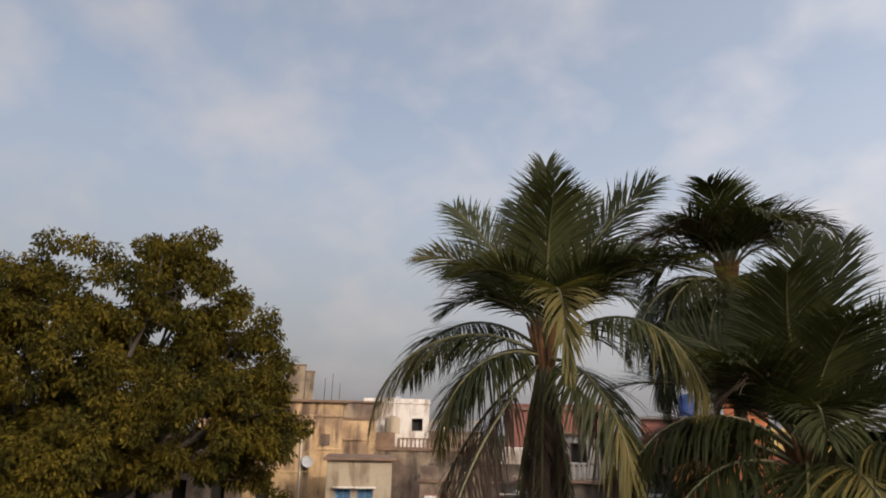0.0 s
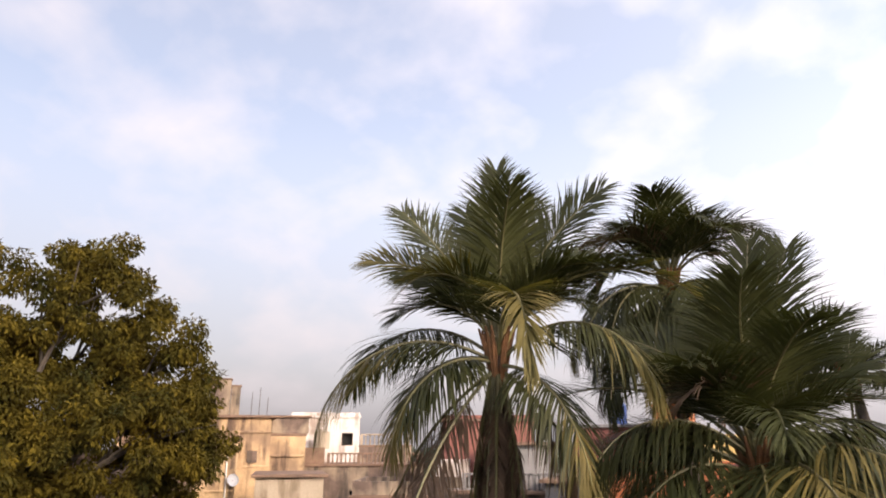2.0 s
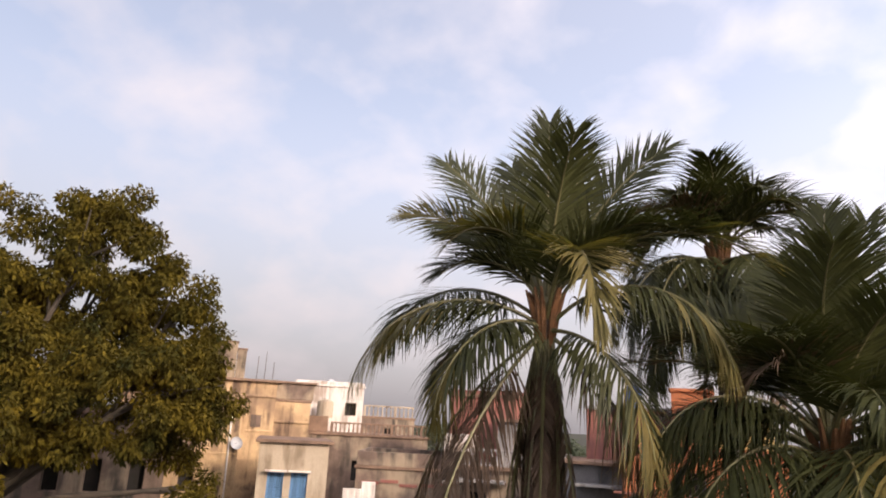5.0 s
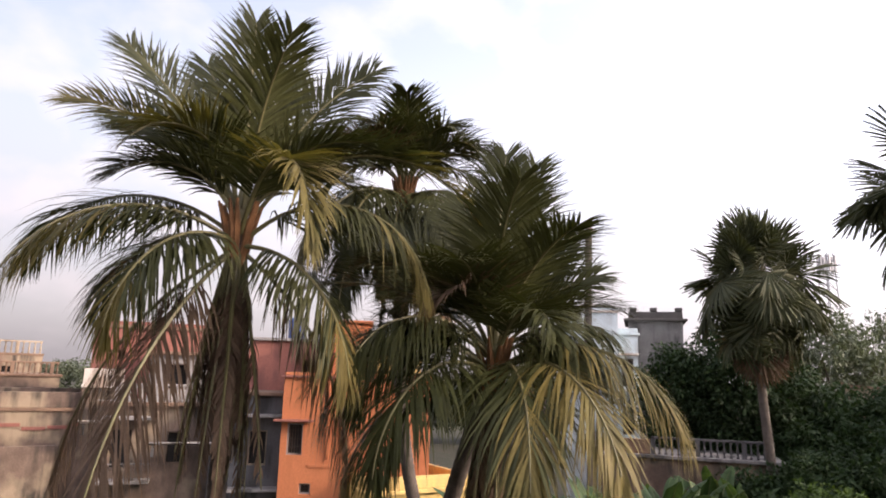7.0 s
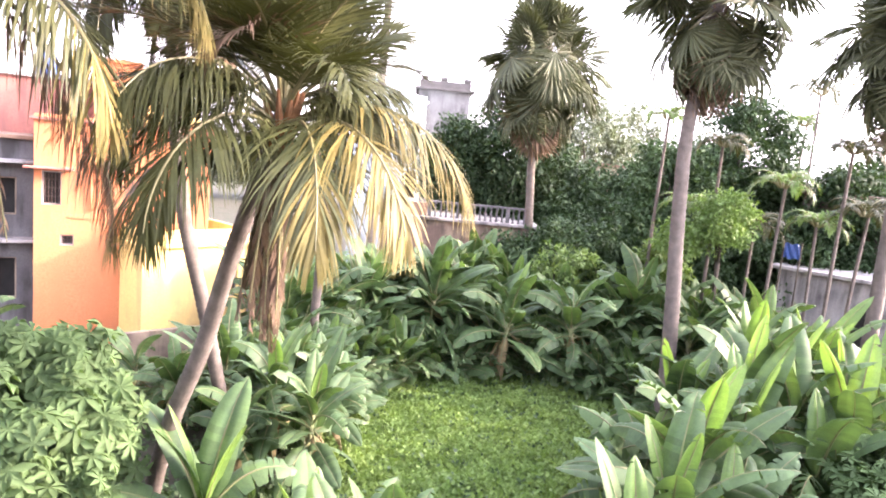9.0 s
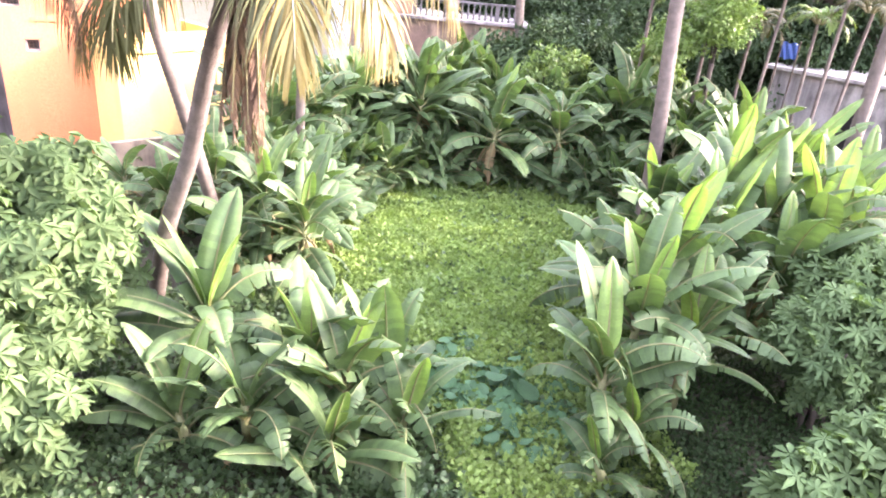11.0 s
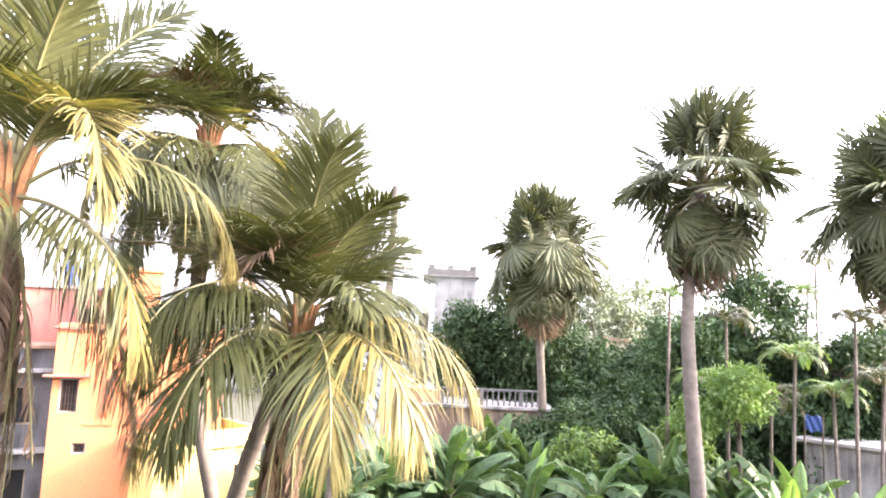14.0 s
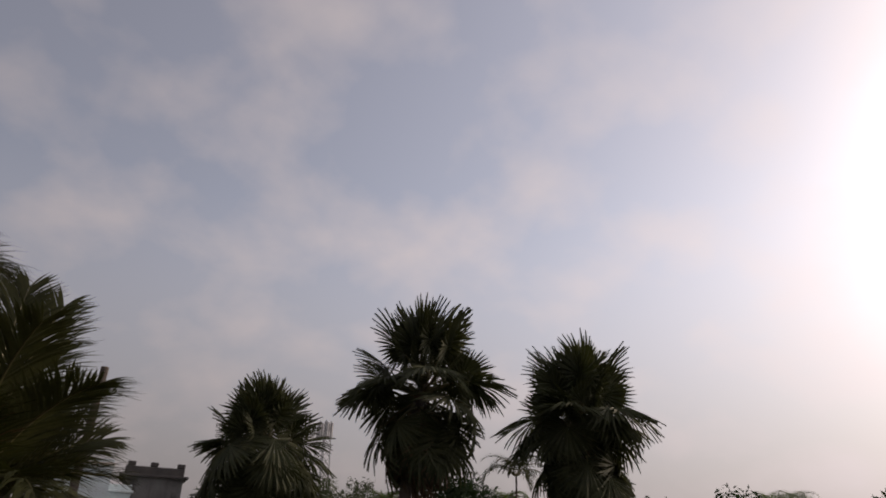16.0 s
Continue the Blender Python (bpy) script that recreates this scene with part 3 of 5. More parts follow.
balustrade(rl, 0.3, 5.2, 0.3, 0, 0.8, M_GREY, 0.25)
upper = building("rooftop_room", (-13.6, 32.4, 0), 18, 0, 3.2, 2.4, 9.6, M_GREY, "grey rooftop room above the old house", base=7.47, overhang=0.25, openings=[(0.8, 1.7, 8.0, 9.2)], window=dark_win)
# wall colour includes the shadow this house stands in
greyh = building("house", (-9.9, 30.6, 0), 12, 0, 3.2, 5, 7.9, M_DGREY, "grey weathered house with large dark openings", openings=[(0.4, 1.0, 5.0, 6.4), (1.6, 2.4, 4.9, 6.4), (1.6, 2.4, 1.5, 3.2)], window=dark_win, overhang=0.25)
for z in (3.9, 7.0):
    bm = bmesh.new()
    box(bm, 0.9, 3.1, -0.8, -0.003, z, z + 0.12, 0.01)
    part("ledge", bm, M_GREY, greyh)

# lean-to ledges and a loose wooden board before the old houses
for ox, oy, oz, w, rz, mat in ((-15.6, 30.4, 6.55, 1.5, 22, M_WHITE), (-17.3, 29.6, 3.1, 1.2, 28, M_WHITE), (-12.4, 30.2, 5.75, 2.6, 18, M_GREY)):
    sh = thing("ledge", pose(ox, oy, oz, -8, 0, rz), "thin weathered concrete sunshade ledge", "ledge", "sunshade ledges")
    bm = bmesh.new()
    box(bm, 0, w, -0.7, 0.6, 0, 0.07, 0.01)
    part("slab", bm, mat, sh)
    bm = bmesh.new()
    box(bm, 0.1, 0.2, 0.4, 0.6, -0.5, -0.002)
    part("bracket", bm, M_GREY, sh)
wl = thing("gate_pillar", pose(-17.0, 28.9, 0, 0, 0, 28), "whitewashed masonry pillar in the yard", "pillar")
bm = bmesh.new()
box(bm, -0.7, 0.7, -0.2, 0.2, 0, 3.0, 0.03)
part("shaft", bm, M_GREY, wl)
bm = bmesh.new()
box(bm, -0.85, 0.85, -0.32, 0.32, 3.002, 3.13, 0.02)
part("cap", bm, M_WHITE, wl)

# orange house with a yellow side
ora = building("house", (-6.62, 29.6, 0), 4, 0, 6.3, 7, 8.75, M_ORANGE, "orange painted house with yellow side block", roof_mat=M_RED, openings=[(0.25, 0.92, 5.55, 6.85), (0.88 + 0.0, 1.36, 3.98, 4.42), (2.5, 3.3, 7.0, 7.95)], window=bar_win, overhang=0.14, slab=0.1, parapet=0.12)
bm = bmesh.new()
box(bm, -0.3, 1.35, -0.42, -0.003, 6.93, 7.01, 0.01)
part("hood", bm, M_RED, ora, "thin concrete window hood")
bm = bmesh.new()
box(bm, 1.2, 3.9, -0.05, -0.003, 5.08, 5.2)
part("band", bm, M_ORANGE, ora)
pipe(ora, [(1.95, -0.07, 8.6), (1.95, -0.07, 5.9), (1.98, -0.07, 5.4)], 0.045, M_ORANGE)
yel = building("side_block", (-2.62, 28.1, 0), 30, 0, 4.6, 4.5, 4.25, M_YELLOW, "bright yellow single-storey side block of the orange house", roof_mat=M_YELLOW, openings=[(3.4, 4.1, 2.0, 3.5)], window=bar_win, overhang=0.2, parapet=0.5)
roomt = building("rooftop_room", (-5.0, 32.2, 0), 6, 0, 1.7, 2.2, 11.3, M_ORANGE, "orange rooftop stair room", base=8.87, roof_mat=M_ORANGE, overhang=0.1, openings=[(0.4, 1.0, 9.7, 10.4)], window=dark_win)
roomy = building("rooftop_room", (-3.25, 32.2, 0), 6, 0, 2.4, 2.2, 9.9, M_YELLOW, "low yellow rooftop room", base=8.87, roof_mat=M_YELLOW, overhang=0.12)
vs, fs = tube([(0, 0, 0), (0, 0, 0.9), (0, 0, 1.02), (0, 0, 1.1)], [0.42, 0.44, 0.36, 0.18], 20)
tb = thing("water_tank", pose(-7.3, 34.7, 10.62), "blue plastic water tank on a rooftop stand", "tank")
place("drum", raw("drum", vs, fs, M_TANK, False), None, tb)
building("house", (-9.4, 33.8, 0), 6, 0, 4.4, 4, 10.45, M_RED, "red-brown house behind the orange house", roof_mat=M_GREY, overhang=0.15, openings=[(2.6, 3.4, 8.4, 9.6)], window=dark_win)
tagged(place("garden_wall", wall_mesh("garden_wall", 0, 5.5, 0, 1.3, 0.25, [], M_OLD)), "mossy low garden wall below the yellow house", "wall").matrix_basis = pose(-3.4, 26.6, 0, 0, 0, 22)

# pale blue house, blackened house, low terrace
pale = building("house", (8.2, 44.6, 0), -12, 0, 3.3, 7, 13.3, M_PALEBLUE, "tall pale blue-white house", roof_mat=M_WHITE, overhang=0.08, parapet=0.2)
bays = building("balcony_block", (11.5, 44.6, 0), -12, 0, 1.35, 4, 11.9, M_PALEBLUE, "pale blue balcony block with dark openings", roof_mat=M_PALEBLUE, openings=[(0.3, 1.05, 8.6, 10.4), (0.3, 1.05, 5.6, 7.4)], window=bar_win, overhang=0.12, parapet=0.3)
for z in (5.3, 8.3, 10.6):
    bm = bmesh.new()
    box(bm, -0.05, 1.4, -0.25, -0.003, z, z + 0.14, 0.01)
    part("ledge", bm, M_WHITE, bays)
black = building("house", (13.4, 48.6, 0), -16, 0, 3.7, 6, 13.2, M_DGREY, "grey house with a soot-black parapet", roof_mat=M_BLACK, overhang=0.3, parapet=0.5, parapet_mat=M_BLACK)
for bx in (0.1, 1.5, 3.2):
    bm = bmesh.new()
    box(bm, bx, bx + 0.5, 0.0, 0.5, 13.9, 14.15, 0.03)
    part("pillar", bm, M_BLACK, black)
lowh = building("terrace_house", (8.3, 35.6, 0), -18, 0, 8.2, 6, 5.3, M_OLD, "low ruined house with a broken grey roof terrace", openings=[(0.8, 1.8, 1.4, 3.2), (3.0, 4.0, 1.4, 3.2), (5.4, 6.4, 1.4, 3.2)], window=dark_win, roof_mat=M_GREY, overhang=0.25)
rl2 = thing("balustrade", pose(8.3, 35.6, 5.47, 0, 0, -18), "weathered grey balusters along a ruined terrace", "balustrade")
balustrade(rl2, 2.45, 8.0, 0.2, 0, 0.85, M_DGREY, 0.3)
bm = bmesh.new()
box(bm, 0.0, 2.4, 0.1, 0.35, 0, 0.7, 0.03)
tagged(part("parapet_wall", bm, M_SLAB), "broken brown parapet wall", "parapet").matrix_basis = pose(8.3, 35.6, 5.47, 0, 0, -18)

# grey-brown houses on the right side of the garden
rho = building("shed", (23.4, 23.6, 0), -62, 0, 7.0, 5, 5.3, M_GREY, "low grey outhouse with flat concrete roof", roof_mat=M_GREY, overhang=0.3, openings=[(3.0, 3.9, 2.2, 4.2)], window=dark_win)
rho2 = building("house", (26.6, 26.0, 0), -58, 0, 12.0, 7, 8.6, M_DBROWN, "dark brown plastered house behind the garden", overhang=0.3, openings=[(2.2, 3.2, 5.2, 6.8), (6.0, 7.0, 5.2, 6.8)], window=dark_win, roof_mat=M_OLD, parapet=0.0)
rl3 = thing("balustrade", pose(26.6, 26.0, 8.77, 0, 0, -58), "few pale broken balusters on the brown house roof", "balustrade")
balustrade(rl3, 1.2, 2.4, 0.2, 0, 0.75, M_CREAM2, 0.3)
pav = thing("pavilion", pose(*ray_point(-31.8, 70), 0, 0, -30), "far roof pavilion with curved tiered roof", "pavilion")
for z, r in ((7.6, 2.6), (8.9, 1.9)):
    bm = bmesh.new()
    prof = [(-r, 0.25), (-r * 0.6, 0), (0, -0.05), (r * 0.6, 0), (r, 0.25)]
    vs = []
    for y in (0, 3):
        for t in (0, 0.25):
            vs.append([bm.verts.new((x, y, z + dz + t)) for x, dz in prof])
    for i in range(4):
        bm.faces.new((vs[0][i], vs[0][i + 1], vs[1][i + 1], vs[1][i]))
        bm.faces.new((vs[2][i], vs[2][i + 1], vs[3][i + 1], vs[3][i]))
        bm.faces.new((vs[1][i], vs[1][i + 1], vs[3][i + 1], vs[3][i]))
        bm.faces.new((vs[0][i], vs[0][i + 1], vs[2][i + 1], vs[2][i]))
    part("roof", bm, M_SLAB, pav)
bm = bmesh.new()
box(bm, -1.6, 1.6, 0.4, 2.6, 0, 8.8)
part("wall", bm, M_CREAM2, pav)

# far telephone mast
mast = thing("mast", pose(*ray_point(-29.9, 160), 0, 0, 20), "far grey lattice telephone mast with aerials", "mast")
pile = Pile()
for sx, sy in ((-1, -1), (1, -1), (1, 1), (-1, 1)):
    pile.add(*tube([(sx * 2.2, sy * 2.2, 0), (sx * 0.9, sy * 0.9, 36)], [0.16, 0.12], 5))
for k in range(18):
    z0, z1 = 2 * k, 2 * k + 2
    w0, w1 = 2.2 - 1.3 * z0 / 36, 2.2 - 1.3 * z1 / 36
    for a, b in (((-w0, -w0, z0), (w1, -w1, z1)), ((w0, -w0, z0), (-w1, -w1, z1)), ((-w0, w0, z0), (w1, w1, z1)), ((w0, -w0, z0), (w1, w1, z1))):
        pile.add(*tube([a, b], [0.07, 0.07], 4))
place("lattice", pile.mesh("lattice", M_STEEL), None, mast)
for k in range(6):
    bm = bmesh.new()
    w = k * math.pi / 3
    x, y = 1.6 * math.cos(w), 1.6 * math.sin(w)
    box(bm, x - 0.25, x + 0.25, y - 0.15, y + 0.15, 32, 35.5, 0.03)
    part("aerial", bm, M_STEEL, mast)

# thin aerial poles on the cream roof
for k, (x, y, h) in enumerate(((0.6, 1.2, 1.5), (1.1, 2.4, 1.9), (1.6, 1.6, 1.2), (-5.2, 2.0, 1.7))):
    pl = thing("aerial", pose(*CREAM_O, 0, 0, CREAM_R) @ pose(x, 3.3 + y, 11.41), "thin rusty aerial pole on the roof", "aerial", "roof aerials")
    vs, fs = tube([(0, 0, 0), (0.02, 0, h)], [0.022, 0.016], 6)
    place("pole", raw("pole", vs, fs, M_IRON), None, pl)

# the house on whose flat roof the viewpoint stands
own = building("own_house", (0, 0.75, 0), 0, -7.5, 8.5, 11, 7.3, M_CREAM2, "plain plastered house with a flat roof", roof_mat=M_GREY, overhang=0.0)
own.matrix_basis = pose(0, -10.25, 0)

# unseen plain house added on the sunny side to cast shade on the garden
building("neighbour_house", (16.5, -9.0, 0), 0, 0, 8.0, 17.8, 7.7, M_CREAM2, "unseen plain block added to shade the garden's right side", roof_mat=M_GREY, overhang=0.2)


# ---- coconut palms ----
def frond_mesh(rng, length, e0, bend, leaflets=46, leaf_len=0.72, hang=0.5, twist=0.0, mat=None, tip_mat=None, sparse=0.0, turns=0.66, roll=0.0):
    """A feather frond that leaves the hub along +x at e0 degrees and bends down by bend degrees towards its tip."""
    steps = 16
    pts, dirs = [Vector((0.12, 0, 0))], []
    for i in range(steps):
        t = (i + 0.5) / steps
        e = radians(e0 - bend * t ** 1.1)
        s = twist * t * t
        d = Vector((math.cos(e) * math.cos(s), math.cos(e) * math.sin(s), math.sin(e)))
        dirs.append(d)
        pts.append(pts[-1] + d * length / steps)
    rib, leaf, tip = Pile(), Pile(), Pile()
    rib.add(*tube(pts, [0.036 * (1 - 0.88 * i / steps) + 0.004 for i in range(steps + 1)], 5))
    for k in range(leaflets):
        t = 0.16 + 0.84 * k / (leaflets - 1)
        if rng.random() < sparse:
            continue
        f = t * steps
        i = min(int(f), steps - 1)
        p = pts[i].lerp(pts[i + 1], f - i)
        d = dirs[i]
        side0 = Vector((-math.sin(twist * t * t), math.cos(twist * t * t), 0))
        up = side0.cross(d) * -1
        if up.dot(Vector((-d.z, 0, abs(d.x)))) < 0:
            up = -up
        side0, up = side0 * math.cos(roll) + up * math.sin(roll), up * math.cos(roll) - side0 * math.sin(roll)
        ln = leaf_len * (0.45 + 1.1 * math.sin(math.pi * min(1, t * 0.82 + 0.16)) ** 0.8) * rng.uniform(0.85, 1.12) * 0.85
        for sgn in (-1, 1):
            sweep = radians((27 if e0 > 45 else 20) + 35 * t + 22 * max(0.0, -d.z) + rng.uniform(-8, 8))
            way = (side0 * sgn * math.cos(sweep) + d * math.sin(sweep) + up * (rng.uniform(-0.05, 0.35) if e0 > 45 else rng.uniform(-0.5, 0.0))).normalized()
            q, w = p.copy(), 0.016 + 0.006 * rng.random()
            vs, n = [], 4
            g = hang * rng.uniform(0.7, 1.4)
            for s in range(n + 1):
                u = s / n
                wid = w * (0.55 + 0.9 * u if u < 0.5 else 2.0 * (1.02 - u))
                across = way.cross(up).normalized()
                vs += [q - across * wid, q + across * wid]
                way = (way + Vector((0, 0, -1)) * g * 0.45 * u).normalized()
                q = q + way * ln / n
            fs = [(2 * s, 2 * s + 1, 2 * s + 3, 2 * s + 2) for s in range(n)]
            (tip if tip_mat and t > turns + rng.uniform(-0.14, 0.14) else leaf).add(vs, fs)
    all_ = Pile()
    all_.add(rib.v, rib.f)
    nr = len(all_.f)
    all_.add(leaf.v, leaf.f)
    nl = len(all_.f)
    all_.add(tip.v, tip.f)
    me = all_.mesh("frond")
    for m in (M_RACHIS, mat or M_PALM, tip_mat or M_PALMY):
        me.materials.append(m)
    me.polygons.foreach_set("material_index", [0] * nr + [1] * (nl - nr) + [2] * (len(all_.f) - nl))
    return me


def ringed_trunk(pts, r0, r1, parent, flare=1.5, ring=0.16):
    """A trunk through pts (base to hub) with leaf-scar rings."""
    pts = [Vector(p) for p in pts]

    def curve(t):
        n = len(pts) - 1
        f = t * n
        i = min(int(f), n - 1)
        u = f - i
        a, b = pts[max(i - 1, 0)], pts[i]
        c, d = pts[i + 1], pts[min(i + 2, n)]
        return 0.5 * (2 * b + (c - a) * u + (2 * a - 5 * b + 4 * c - d) * u * u + (3 * b - a - 3 * c + d) * u ** 3)

    total = sum((pts[i + 1] - pts[i]).length for i in range(len(pts) - 1))
    n = int(total / ring)
    line, rad = [], []
    for i in range(n + 1):
        for k, s in ((0, 1.05), (0.45, 0.95)):
            t = min(1, (i + k) / n)
            line.append(curve(t))
            rad.append((r0 + (r1 - r0) * t) * s * (1 + (flare - 1) * max(0, 1 - t * 9)))
    vs, fs = tube(line, rad, 10)
    return place("trunk", raw("trunk", vs, fs, M_TRUNK, True), None, parent, "grey ringed leaning trunk")


def coconut_palm(hub, base, turn, fronds, label, seed, trunk_mid=(), nuts=6, scale=1.0, r=0.15, extra=10, skirt=0, skirt_len=5.4):
    """turn: the way from the viewpoint to the palm, degrees left of +y; frond angles count from its right-hand side."""
    rng = random.Random(seed)
    p = thing("coconut_palm", pose(*base), label, "palm", "coconut palms")
    hubl = Vector(hub) - Vector(base)
    ringed_trunk([(0, 0, -0.1), *trunk_mid, hubl + Vector((0, 0, 0.15))], r * 1.15, r * 0.85, p)
    vs, fs = tube([hubl + Vector((0, 0, z)) for z in (0.1, 0.35, 0.75)], [r * 0.85, r * 0.75, r * 0.3], 8)
    place("crown_shaft", raw("crown_shaft", vs, fs, M_RACHIS, True), None, p, "pale yellowish crown shaft")
    for phi, e0, length, bend, *rest in fronds:
        kind = rest[0] if rest else ""
        rise = rest[1] if len(rest) > 1 else 0.0
        mat, tip = {"": (M_PALM, None), "y": (M_PALM, M_PALMY), "Y": (M_PALM, M_PALMY), "d": (M_DRY, None)}[kind]
        me = frond_mesh(rng, length * scale, e0, bend, int(100 * (length / 4) ** 0.5), (1.28 if e0 < 45 else 1.08) * scale, 1.3 if e0 < 45 else 0.6, rng.uniform(-0.3, 0.3), mat, tip, 0.05, 0.42 if kind == "Y" else 0.7, rng.uniform(0.55, 1.0) * math.cos(radians(phi)) if e0 > 55 and bend < 60 else 0.0)
        f = place("frond", me, None, p, "yellowing drooping frond" if kind == "Y" else "dry brown frond" if kind == "d" else "")
        f.matrix_basis = pose(*(hubl + Vector((0, 0, rise))), 0, 0, turn + phi)
    for k in range(extra):
        e0 = rng.uniform(15, 80)
        me = frond_mesh(rng, rng.uniform(2.9, 3.9) * scale, e0, rng.uniform(50, 100), 78, 0.88 * scale, 0.9, rng.uniform(-0.3, 0.3), M_PALM, M_PALMY if rng.random() < 0.3 else None, 0.06)
        f = place("frond", me, None, p)
        f.matrix_basis = pose(*hubl, 0, 0, turn + 360 * (k + rng.random() * 0.7) / max(extra, 1))
    for k in range(skirt):
        me = frond_mesh(rng, rng.uniform(0.5, 1.0) * skirt_len, rng.uniform(-88, -77), rng.uniform(3, 10), 60, 0.38 * scale, 1.2, rng.uniform(-0.5, 0.5), M_DRY, None, 0.3)
        f = place("frond", me, None, p, "dead brown frond hanging along the trunk")
        f.matrix_basis = pose(*(hubl - Vector((0, 0, 0.35))), 0, 0, turn + rng.uniform(0, 360))
    # fibrous sheath at the hub and a few old stalks
    pile = Pile()
    for k in range(16):
        w = rng.uniform(0, 2 * math.pi)
        a = Vector((math.cos(w), math.sin(w), 0))
        pile.add(*tube([hubl + a * 0.1 - Vector((0, 0, 0.5)), hubl + a * 0.2 + Vector((0, 0, 0.1)), hubl + a * 0.34 + Vector((0, 0, 0.5))], [0.05, 0.06, 0.02], 5))
    place("sheath", pile.mesh("sheath", M_SHEATH), None, p, "orange-brown fibrous leaf bases")
    return p


# fronds: way round, rise at the hub, length, bend, state, height above the hub
P1 = [(90, 88, 4.3, 8, "", 0.4), (172, 66, 4.1, 24, "", 0.4), (6, 70, 4.3, 32, "", 0.4), (-10, 56, 3.6, 66, "", 0.4), (168, 58, 4.1, 54, "y", 0.4), (222, 78, 3, 132, "Y", 0.5), (40, 64, 3.7, 48, "", 0.4), (130, 64, 3.7, 48, "", 0.4), (285, 78, 3.6, 52, "", 0.4),
      (332, 66, 3, 84, "", 0.4), (60, 77, 4, 22, "", 0.4), (122, 77, 3.9, 24, "", 0.4), (200, 60, 2.5, 100, "", 0.3), (-22, 60, 2.5, 100, "", 0.3), (160, 60, 3, 52, "", 0.4), (22, 60, 3, 52, "", 0.4), (152, 38, 5.5, 90), (200, 30, 5, 112, "Y", -0.1),
      (284, 56, 4.9, 140, "Y", 0), (-8, 66, 5.6, 124, "y", 0.1), (-32, 42, 4.7, 120, "y", -0.1), (232, 10, 3.7, 92, "y", -0.15), (150, 20, 3.5, 96, "", -0.1), (310, -5, 4, 76, "y", -0.2), (224, -42, 6, 44, "d", -0.3), (180, -35, 5, 48, "d", -0.3), (-22, -38, 4.6, 46, "d", -0.3)]
coconut_palm((-3.2, 10.4, 11.15), (-3.45, 11.0, 0), 18, P1, "tall coconut palm, arching green fronds and yellow lower ones", 11, [(0.0, -0.1, 4.0), (0.2, -0.4, 8.2)], extra=0, skirt=26, skirt_len=4.2, scale=0.8)
P2 = [(90, 86, 3.12, 30, "", 0.4), (40, 80, 3.74, 102, "", 0.4), (140, 80, 3.74, 102, "", 0.4), (270, 84, 2.96, 76, "", 0.4), (4, 78, 3.83, 140, "", 0.4), (182, 78, 3.83, 136, "d", 0.4), (-36, 76, 3.56, 148, "", 0.3), (222, 76, 3.47, 166, "d", 0.4), (196, 64, 3.56, 160, "", 0.3),
      (-14, 66, 3.65, 144, "", 0.3), (110, 74, 3.56, 102, "", 0.4), (66, 74, 3.56, 102, "", 0.4), (300, 80, 3.28, 122, "", 0.3), (246, 80, 3.19, 122, "", 0.3), (16, 60, 3.47, 142, "", 0.3), (164, 60, 3.47, 150, "", 0.3), (188, 30, 3.6, 120), (204, 10, 4.2, 96, "y"),
      (222, 14, 4, 104), (240, 10, 3.9, 100), (300, 8, 3.9, 98), (320, 16, 4, 106), (-16, 10, 3.9, 100), (262, -20, 3.9, 62), (230, -25, 4.4, 58), (330, -15, 4, 74), (160, 0, 4, 88),
      (30, 0, 3.8, 88), (176, -30, 4.2, 54, "d"), (350, -35, 4, 50), (100, -10, 3.6, 74), (210, -40, 4.4, 46), (285, -35, 4, 50), (310, -40, 4.2, 46, "d")]
coconut_palm((-0.95, 15.8, 13.2), (0.75, 18.6, 0), 4, P2, "tall slender coconut palm with ragged crown", 12, [(-0.9, -1.6, 4.6), (-1.5, -2.2, 7.4), (-1.75, -2.7, 10.6)], extra=0, skirt=12, skirt_len=2.9, scale=0.8)
P3 = [(80, 86, 4.2, 14, "", 0.4), (118, 74, 4, 26, "", 0.4), (26, 70, 2.96, 34, "", 0.4), (4, 56, 2.31, 40, "", 0.4), (-12, 40, 2.11, 58, "", 0.3), (160, 64, 3.6, 48, "", 0.4), (180, 48, 4.05, 66, "", 0.3), (206, 66, 3.2, 84, "", 0.4), (310, 70, 3.22, 64, "", 0.4),
      (250, 72, 2.9, 84, "", 0.3), (342, 50, 2.44, 62, "", 0.3), (56, 50, 2.51, 54, "", 0.3), (136, 46, 4.05, 66, "", 0.3), (-24, 38, 1.92, 88, "", 0.2), (14, 42, 2.04, 82, "", 0.2), (52, 80, 4.2, 18, "", 0.4), (276, 82, 3.4, 50, "", 0.4), (220, 44, 3.45, 95, "", 0.2),
      (168, 44, 3.2, 92, "", 0.2), (290, 50, 3.21, 92, "", 0.2), (232, 84, 2.2, 160, "d", 0.6), (192, 44, 3, 104, "y", 0.2), (-10, 36, 2.58, 92), (-36, 34, 4.3, 106, "Y"), (-60, 26, 4.2, 102, "Y", -0.1), (188, 48, 4.1, 118, "y"), (212, 36, 4, 112),
      (166, 30, 3.6, 104), (92, 22, 3.4, 94), (200, 6, 3.6, 86, "y", -0.2), (282, 22, 4.05, 106, "y", -0.1), (236, 24, 4.05, 110, "", -0.1)]
